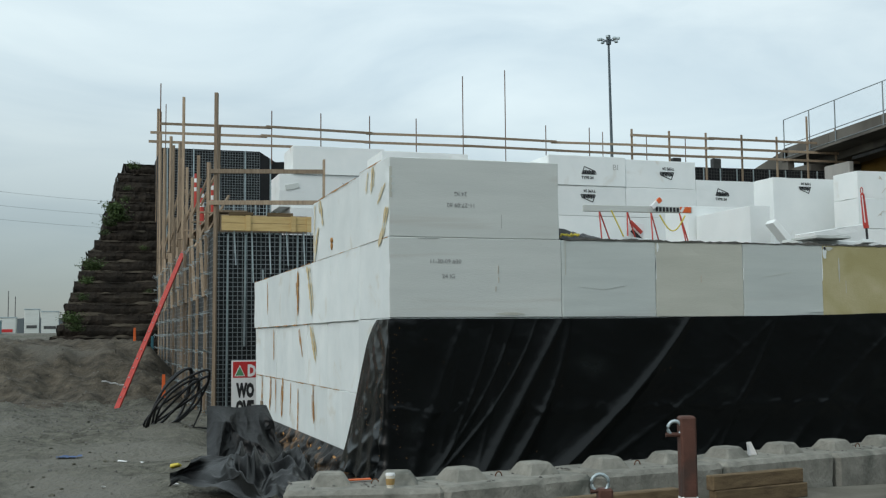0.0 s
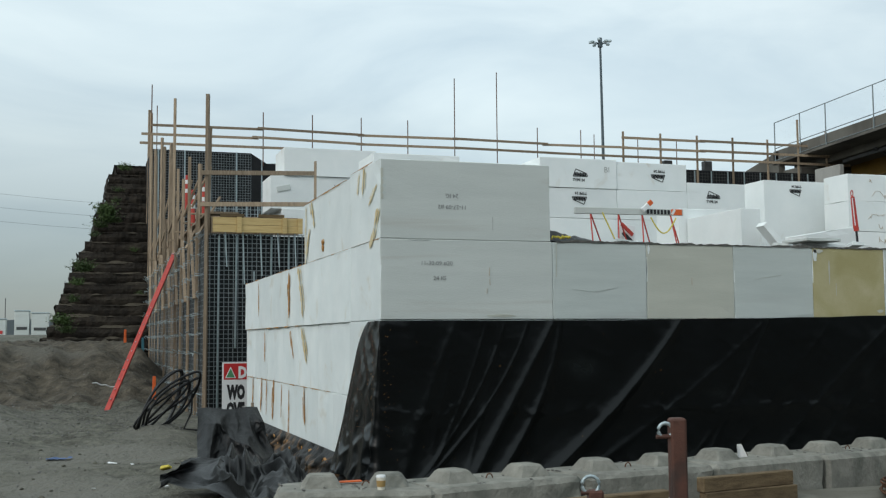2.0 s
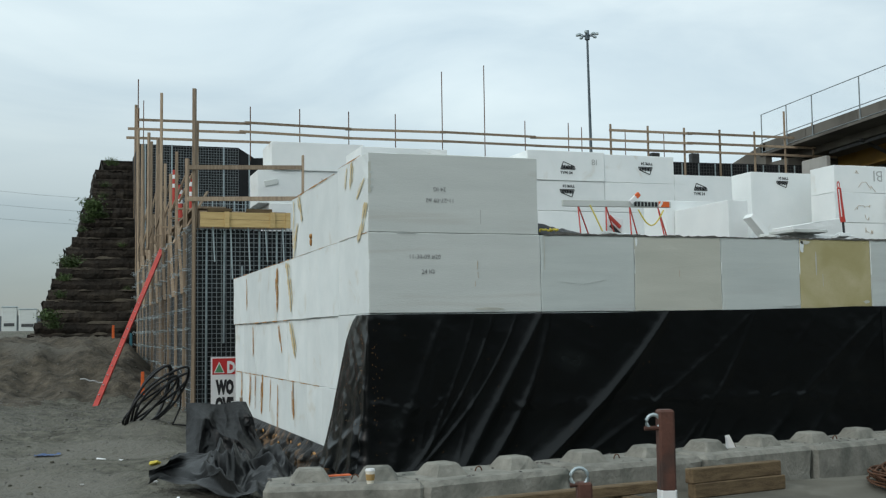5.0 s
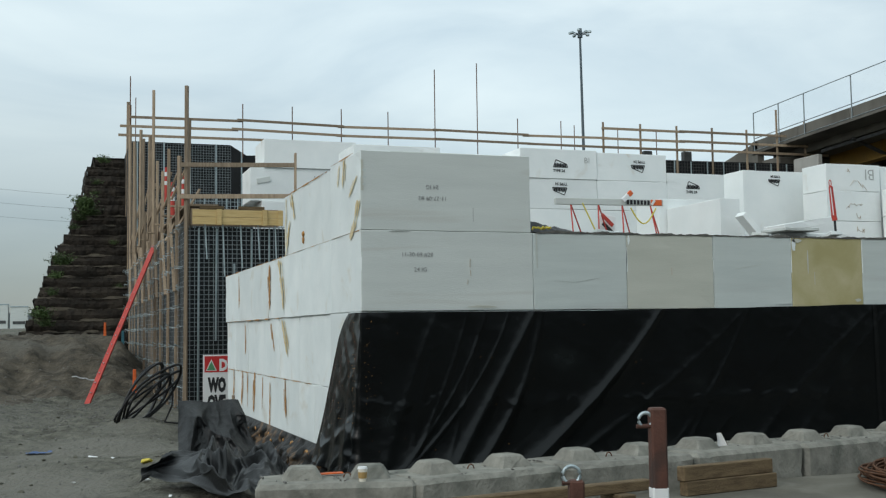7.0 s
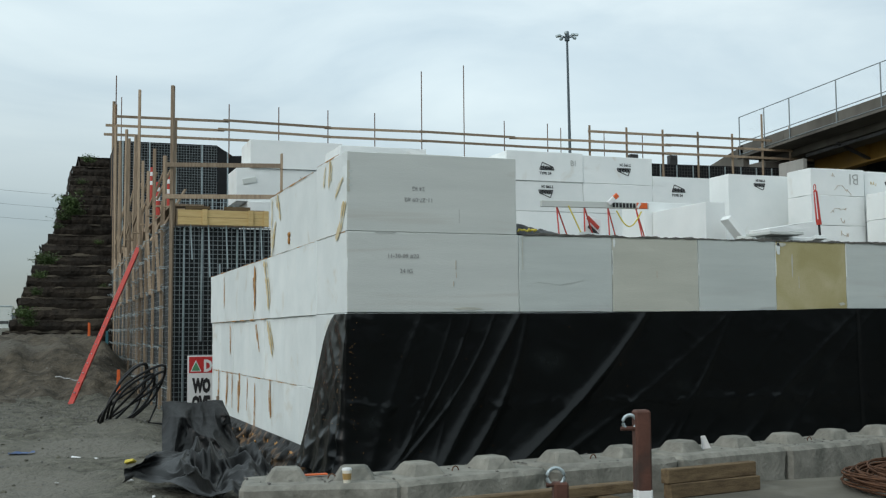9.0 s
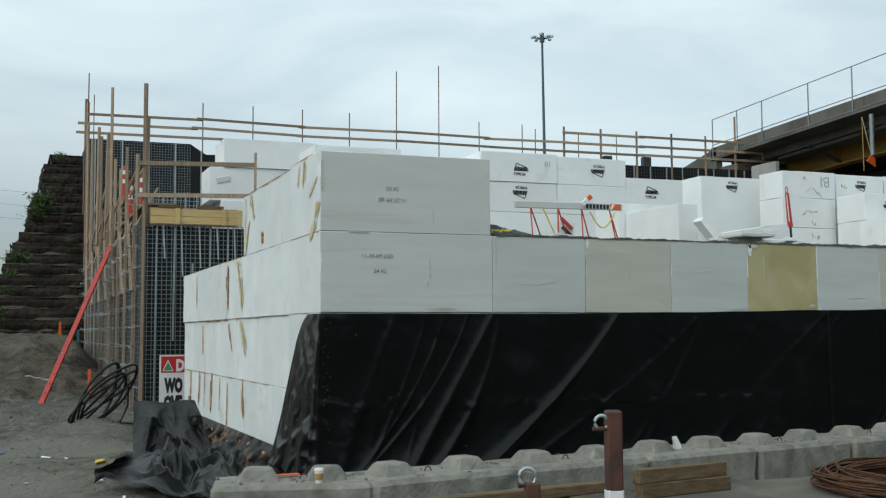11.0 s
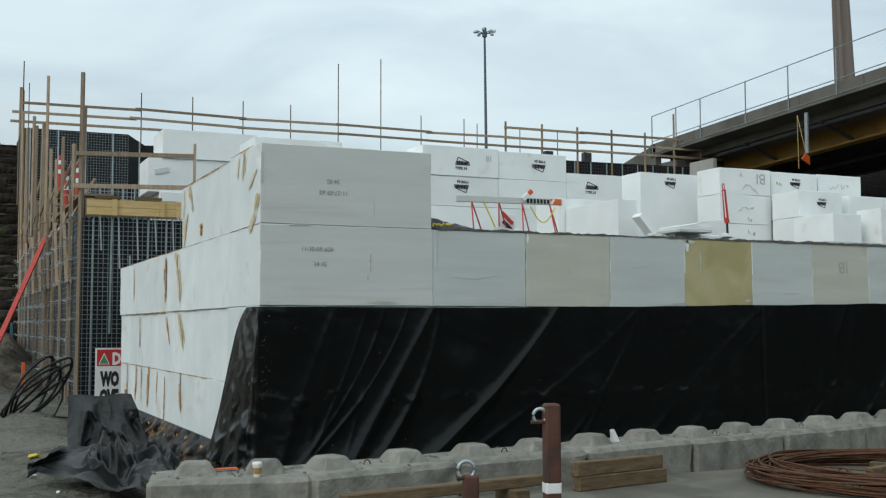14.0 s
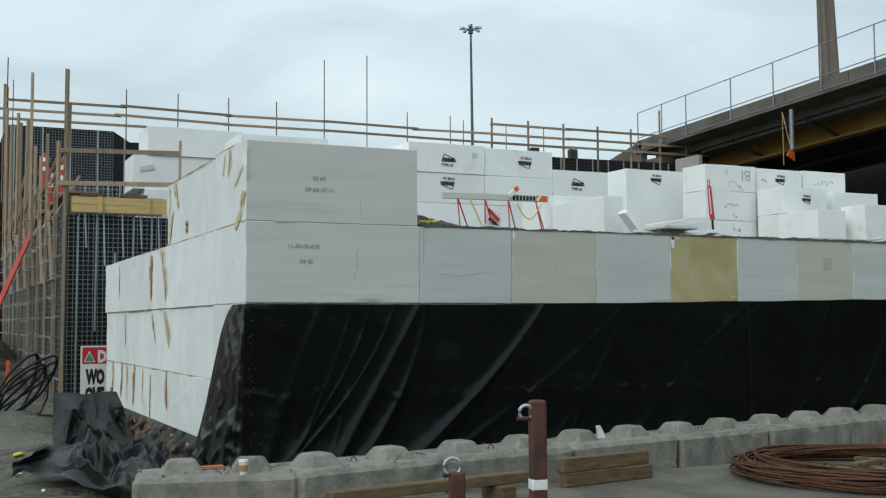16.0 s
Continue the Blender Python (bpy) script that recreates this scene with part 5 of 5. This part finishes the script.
for k in range(TIERS):
    z0, z1 = 1.35 + 0.432 * k - 1.2, 1.35 + 0.432 * (k + 1) - 1.2
    xl = -4.45 + 2.72 * (k / (TIERS - 1)) ** 0.88 + rnd.uniform(-0.12, 0.12) + 1.5
    yf = -1.2 + 0.245 * k
    seed = k * 3.7

    def tier(u, v, xl=xl, yf=yf, z0=z0, z1=z1, seed=seed):
        wob = 0.10 * noise.noise((u * 9, seed, v)) + 0.05 * noise.noise((u * 30, seed, v * 3))
        x = xl + u * (3.8 - xl)
        if v < 0.5:  # bulging face
            q = v * 2
            back = 0.17 * smooth(0.6, 1.0, q) - 0.08 * smooth(0.0, 0.5, q)
            return x, yf + back + wob, z0 - 0.14 * (1 - q) + (z1 - z0) * q + 0.05 * noise.noise((u * 14, seed, 5))
        q = (v - 0.5) * 2
        return x + 0.02 * q, yf + 0.09 + 0.4 * q + wob * (1 - q), z1 + 0.03 * noise.noise((u * 14, seed, 5)) * (1 - q) - 0.04 * q

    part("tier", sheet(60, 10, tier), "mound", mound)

    # a strip paler than the tier's face, painting its lit slanted lip
    def ledge_strip(u, v, xl=xl, yf=yf, z1=z1, seed=seed, much=0.19 - 0.008 * k):
        x = xl + 0.1 + u * (3.7 - xl)
        rise = much * max(0.12, 0.55 + 1.1 * noise.noise((u * 5, seed, 2)) + 0.4 * noise.noise((u * 17, seed, 6)))
        return x, yf + 0.02 + 0.05 * noise.noise((u * 12, seed, 9)) + 0.24 * v, z1 - 0.05 + rise * v + 0.02 * noise.noise((u * 40, v, seed))

    part("ledge_spill", sheet(60, 3, ledge_strip), "ledge", mound, "brown earth strip along a ledge, coloured lighter as if lit")

    def flank(u, v, xl=xl, yf=yf, z0=z0, z1=z1, seed=seed):
        return xl - 0.03 * math.sin(math.pi * v) + 0.10 * noise.noise((u * 8, v * 2, seed)), yf + u * 9, z0 + (z1 - z0) * v

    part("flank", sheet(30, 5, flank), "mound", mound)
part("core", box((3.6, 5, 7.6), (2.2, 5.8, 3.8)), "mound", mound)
part("crest", sheet(20, 14, lambda u, v: (-0.25 + u * 4, 2.9 + v * 7, 7.92 + 0.08 * noise.noise((u * 6, v * 6, 1)))), "mound", mound)


def weed(at, size, count, seed):
    r = random.Random(seed)
    bm = bmesh.new()
    for k in range(count):
        base = Vector((r.gauss(0, 0.28), r.gauss(0, 0.2), 0)) * size
        lean = Vector((r.gauss(0, 0.5) - 0.2, r.gauss(0, 0.4), r.uniform(0.4, 1.2)))
        for j in range(5):
            c = base + lean * size * (0.3 + 0.17 * j) + Vector((r.gauss(0, 0.06), r.gauss(0, 0.06), r.gauss(0, 0.05))) * size
            d = Vector((r.gauss(0, 1), r.gauss(0, 1), r.gauss(0.3, 0.6))).normalized() * size * r.uniform(0.10, 0.2)
            s = d.cross(Vector((r.gauss(0, 1), r.gauss(0, 1), 1))).normalized() * size * 0.055
            vs = [bm.verts.new(p) for p in (c - d, c - s, c + d, c + s)]
            bm.faces.new(vs)
    ob = part("weed", bm, "leaf")
    ob.matrix_world = Matrix.Translation(at)
    return tagged(ob, "clump of green weeds growing from a dark ledge", "weed", "weeds", kind="stuff")


for k, (x, y, z, s, n) in enumerate(((-1.75, 36.6, 8.5, 0.55, 40), (-2.5, 35, 6.6, 0.8, 70), (-2.35, 35, 6.3, 0.8, 80), (-2.7, 35, 6.1, 0.6, 50), (-2.95, 34, 5.7, 0.4, 30), (-3.3, 34, 4.4, 0.8, 70),
                                   (-3.55, 33.5, 3.9, 0.5, 40), (-3.7, 33.5, 3.3, 0.5, 40), (-4.05, 33, 2.5, 0.7, 60), (-3.9, 33, 2.2, 0.6, 50), (-4.3, 32.8, 1.6, 0.5, 40), (-2.0, 36, 7.6, 0.35, 25), (-1.4, 34.5, 5.2, 0.35, 25), (-2.1, 36, 7.2, 0.35, 25), (-1.2, 33.8, 3.6, 0.3, 20))):
    weed((x + 0.42, y - 0.5, 1.4 + (z - 1.6) * 1.08 - 0.1), s * 0.55, n * 2, k)

# ---- bridge ----
BX = 24.0
bridge = thing("bridge", (BX, 27, 0), "weathered concrete overpass on yellow steel girders with a railing", "bridge")


def bridge_z(y):
    return 9.84 + (13.43 - y) * 0.046


def along(x0, x1, top, bottom, y0, y1, name, mat, label=""):
    """A prism along the bridge between two depths under the parapet's top."""
    bm = bmesh.new()
    vs = []
    for y in (y0, y1):
        z = bridge_z(y)
        vs.append([bm.verts.new((x - BX, y - 27, z + d)) for x, d in ((x0, bottom), (x1, bottom), (x1, top), (x0, top))])
    a, b = vs
    bm.faces.new(a[::-1])
    bm.faces.new(b)
    for k in range(4):
        bm.faces.new((a[k], a[(k + 1) % 4], b[(k + 1) % 4], b[k]))
    bmesh.ops.recalc_face_normals(bm, faces=bm.faces[:])
    return part(name, bm, mat, bridge, label)


for y in range(-24, 27, 3):
    along(BX, BX + 0.28, 0, -0.44, y + 0.012, min(y + 2.988, 27), "parapet_panel", "bridge")
along(BX - 0.07, BX + 1.0, -0.44, -0.54, -25, 27, "deck_edge", "bridge")
along(BX + 1.0, BX + 10, -0.44, -0.84, -25, 27, "deck_slab", "bridge")
along(BX + 9.7, BX + 10, 0, -0.44, -25, 27, "parapet", "bridge")
for x, coat, note in ((2.4, "girder", "yellow painted steel girder web"), (5.0, "steel_dark", "dark steel girder web"), (7.6, "steel_dark", "dark steel girder web")):
    along(BX + x, BX + x + 0.06, -0.84, -1.48, -25, 25.2, "girder", coat, note)
    along(BX + x - 0.2, BX + x + 0.26, -1.48, -1.54, -25, 25.2, "flange", coat)
for y in range(-22, 24, 4):
    z = bridge_z(y)
    part("bracket", bar((0.9, y - 27, z - 0.86), (2.4, y - 27, z - 1.40), 0.12, 0.10), "steel_dark", bridge)
    part("cross_frame", bar((2.4, y - 27, z - 1.45), (7.6, y - 27, z - 0.9), 0.12, 0.10), "steel_dark", bridge)
    part("stiffener", box((0.16, 0.05, 0.62), (2.33, y - 27, z - 1.16)), "girder", bridge)
along(BX + 1.05, BX + 1.17, -0.88, -1.0, -25, 24, "conduit", "steel_dark", "dark conduit under the deck")
for y in (26.79, 25.11, 23.51, 20.8, 18.5, 16.17, 13.82, 11.4, 9.0, 6.6, 4.2, 1.8, -0.6, -3.0, -5.4, -7.8, -10.2, -12.6, -15.0):
    z = bridge_z(y)
    part("fence_post", rod((-0.05, y - 27, z - 0.45), (-0.05, y - 27, z + 1.16), 0.024), "wire", bridge, "galvanised fence post")
y0, y1 = 26.8, -17.3
for dz in (1.16, 0.09, -0.40):
    part("fence_rail", rod((-0.05, y0 - 27, bridge_z(y0) + dz), (-0.05, y1 - 27, bridge_z(y1) + dz), 0.018), "wire", bridge, "galvanised fence rail")
bm = None
for k in range(230):
    y = 26.8 - k * 0.19
    for s in (-1, 1):
        a, b = y, y + s * 1.07
        if -17 < min(a, b) and max(a, b) < 26.8:
            bm = bar((-0.05, a - 27, bridge_z(a) + 0.09), (-0.05, b - 27, bridge_z(b) + 1.16), 0.0007, 0.0007, bm)
stuff(part("chain_link", bm, "wire", bridge, "fine chain-link mesh"))
part("abutment", box((9.6, 1.3, 8.4), (5.0, -0.85, 4.2), bevel=0.04), "bridge", bridge, "weathered concrete abutment")
part("end_pillar", box((0.24, 1.5, 8.15), (0.34, -3.1, 4.07), bevel=0.04), "abutment", bridge, "pale concrete end pillar")
bm = bmesh.new()
loop = [bm.verts.new(p) for p in ((0.0, -0.35, 8.0), (0.0, 7, 7.2), (0.0, 2.45, 8.62), (0.0, -0.35, 9.2))]
face = bm.faces.new(loop)
ext = bmesh.ops.extrude_face_region(bm, geom=[face])
bmesh.ops.translate(bm, verts=[e for e in ext["geom"] if isinstance(e, bmesh.types.BMVert)], vec=(0.3, 0, 0))
bmesh.ops.recalc_face_normals(bm, faces=bm.faces[:])
part("wing_wall", bm, "bridge", bridge, "sloping concrete wing wall")
for y in (-16, 2):
    part("pier", box((1.2, 1.2, bridge_z(y) - 2.4), (5, y - 27, (bridge_z(y) - 2.4) / 2), bevel=0.05), "bridge", bridge)
part("drain_pipe", rod((-0.12, 17.55 - 27, bridge_z(17.4) - 0.75), (-0.12, 17.55 - 27, 7.5), 0.075, 0.075, 12), "wire", bridge, "galvanised drain pipe")
part("flag", box((0.48, 0.05, 0.30), (-0.2, 17.5 - 27, 7.32), (0, 22, 10), bevel=0.02, taper=0.5), "orange", bridge, "orange warning cloth on the pipe")
for a, b in (((-0.1, 18.02 - 27, 8.9), (-0.1, 18.0 - 27, 7.03)), ((-0.1, 18.02 - 27, 8.9), (-0.12, 17.6 - 27, 7.5))):
    part("rope", rod(a, b, 0.012), "wood_new", bridge, "hanging pale rope")
eye = Vector((-3.24, -12.11, 1.59))
bridge.matrix_world = Matrix.Translation(eye) @ Matrix.Scale(1.22, 4) @ Matrix.Translation(-eye) @ bridge.matrix_world
# dark slope added beyond the girders in place of the deck's deep shade
bank = part("bank", sheet(10, 30, lambda u, v: (BX + 16 + u * 5, -30 + v * 78, -0.3 + 14 * u ** 0.7 + 0.2 * noise.noise((u * 4, v * 12, 1)))), "mound")
tagged(bank, "dark slope added for the shade beneath the overpass", "bank", kind="structure")

# ---- far things ----
mast = thing("light_mast", (39.2, 72.7, 0.2), "tall grey high-mast light pole with a ring of floodlights", "light mast")
part("pole", rod((0, 0, 0), (-0.25, 0, 26.5), 0.19, 0.09, 12), "mast", mast)
part("head", rod((-0.25, 0, 26.2), (-0.25, 0, 27.0), 0.22, 0.16, 10), "mast", mast)
for k in range(8):
    a = k * math.tau / 8 + 0.2
    c, s = math.cos(a), math.sin(a)
    part("arm", rod((-0.25, 0, 26.5), (-0.25 + 0.75 * c, 0.75 * s, 26.6), 0.035), "mast", mast)
    part("floodlight", box((0.30, 0.24, 0.22), (-0.25 + 0.82 * c, 0.82 * s, 26.55 + 0.12 * (k % 2)), (0, 0, math.degrees(a)), bevel=0.05), "steel", mast)
bm = rod((53.1, 45, 0), (51.9, 45, 34), 1.05, 0.42, 20)
for v in bm.verts:  # fluted: every other pair of edges is set in
    axis = Vector((53.1 - 1.2 * v.co.z / 34, 45, v.co.z))
    a = math.atan2(v.co.y - axis.y, v.co.x - axis.x)
    if round(a / (math.tau / 20)) % 4 in (1, 2):
        v.co = axis + (v.co - axis) * 0.72
column = part("bridge_column", bm, "pylon")
tagged(column, "tall tapered weathered steel column beyond the overpass", "column")

for k, (x, y, w, h, mat, label) in enumerate(((-13.2, 150, 2.6, 2.6, "foam_grey", "white site trailer far away"), (-9.9, 150, 1.9, 3.5, "foam_grey", "white container far away"), (-7.6, 150, 2.2, 3.2, "foam_grey", "white container far away"),
                                              (-15.2, 140, 4, 1.8, "teal", "teal panel stack far away"))):
    t = thing("site_trailer", (x, y, 2.4 if k else 2.2), label, "trailer", "far trailers")
    part("body", box((w, 3, h), (0, 0, h / 2), bevel=0.06), mat, t)
    part("roof", box((w + 0.15, 3.1, 0.15), (0, 0, h + 0.08), bevel=0.03), "steel", t)
    part("stripe", box((w * 0.7, 0.06, 0.4), (0, -1.52, h * 0.35)), "sign_red" if k == 0 else "steel_dark", t)
rise = part("bank", sheet(40, 6, lambda u, v: (-45 + 52 * u, 120 + 60 * v, -0.2 + 2.9 * math.sin(math.pi * min(1, v * 1.5)) * smooth(0, 0.1, 1 - u))), "soil")
tagged(rise, "low grey dirt rise in the far distance", "bank", kind="structure")
# the hills' haze lies in their colour alone
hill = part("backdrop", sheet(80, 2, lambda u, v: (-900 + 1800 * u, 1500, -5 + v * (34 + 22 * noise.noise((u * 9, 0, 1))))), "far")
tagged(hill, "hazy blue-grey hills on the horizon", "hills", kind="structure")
for k, x in enumerate((-13.1, -12.2, -16)):
    ob = part("utility_pole", rod((x, 152, 0), (x, 152, 8.6 - 0.8 * k), 0.07, 0.05), "steel_dark")
    tagged(ob, "thin far utility pole", "pole", "utility poles")
for x, y, h in ((-60, 118, 28), (12, 142, 20.5)):
    ob = part("utility_pole", rod((x, y, -0.2), (x, y, h), 0.16, 0.11), "wood")
    tagged(ob, "wooden utility pole carrying slack lines", "pole", "utility poles")
for k in range(3):
    ob = part("power_line", tube([(-60 + 6 * i, 118 + 2.0 * i, 27 - 1.7 * k - 0.62 * i - 2.5 * math.sin(math.pi * i / 12)) for i in range(13)], 0.013, 4), "steel_dark")
    tagged(ob, "slack overhead power line in the distance", "power line", "power lines")

# ---- litter and stones on the dirt ----
rnd = random.Random(77)
for k, (x, y, s, mat) in enumerate(((-2.7, 4.6, 0.09, "white"), (-2.45, 4.2, 0.05, "white"), (-3.0, 2.2, 0.06, "white"), (-2.05, 3.4, 0.10, "yellow"), (-2.2, 1.6, 0.07, "white"), (-2.05, 0.3, 0.05, "white"))):
    ob = part("litter", rough_box((s * 1.6, s, s * 0.6), 0.02, k), mat)
    ob.matrix_world = pose(x, y, ground_z(x, y) + 0.02, 20, 10, 50 * k)
    tagged(ob, "small scrap of %s litter on the dirt" % ("pale" if mat == "white" else "yellow"), "litter", "litter")
ob = part("blue_rag", sheet(14, 5, lambda u, v: (-3.6 + 0.36 * u, 5.2 + 0.12 * v + 0.1 * math.sin(3 * u), ground_z(-3.6 + 0.36 * u, 5.2) + 0.03 + 0.05 * abs(noise.noise((u * 5, v * 3, 1))))), "blue", smooth=True)
tagged(ob, "blue plastic rag lying on the dirt", "rag")
ob = part("driftwood", tube([(-2.75 + 0.12 * i, 20.2 + 0.05 * i, 0.50 - 0.03 * i + 0.03 * (i % 2)) for i in range(6)], 0.02), "white")
tagged(ob, "pale broken pipe scrap on the dirt bank", "scrap")
stones = bmesh.new()
for k in range(1600):
    if k < 1000:
        x, y = rnd.gauss(-3.2, 1.2), rnd.gauss(12.5, 2.6)
    else:
        x, y = rnd.uniform(-8, -0.6), rnd.uniform(2, 24)
    s = rnd.uniform(0.006, 0.022) * (1.6 if rnd.random() < 0.06 else 1)
    one = bmesh.new()
    bmesh.ops.create_icosphere(one, subdivisions=1, radius=s)
    for v in one.verts:
        v.co *= rnd.uniform(0.7, 1.2)
    one.transform(pose(x, y, ground_z(x, y) + s * 0.2, 0, 0, k))
    stones = join(stones, one) if k else one
clods = bmesh.new()
for k in range(600):
    x, y = rnd.uniform(-7.5, -1.0), rnd.uniform(-1, 24) if k < 300 else rnd.uniform(16, 28)
    s = rnd.uniform(0.008, 0.035) * (1.8 if rnd.random() < 0.08 else 1)
    one = bmesh.new()
    bmesh.ops.create_icosphere(one, subdivisions=1, radius=s)
    for v in one.verts:
        v.co *= rnd.uniform(0.6, 1.25)
        v.co.z *= 0.6
    one.transform(pose(x, y, ground_z(x, y) + s * 0.1, 0, 0, k))
    clods = join(clods, one)
clods = part("dirt_clod", clods, "soil")
tagged(clods, "loose grey-brown clods of dirt on the ground", "dirt", kind="stuff")
gravel = part("gravel", stones, "gravel")
tagged(gravel, "loose grey gravel scattered over the dirt", "gravel", kind="stuff")
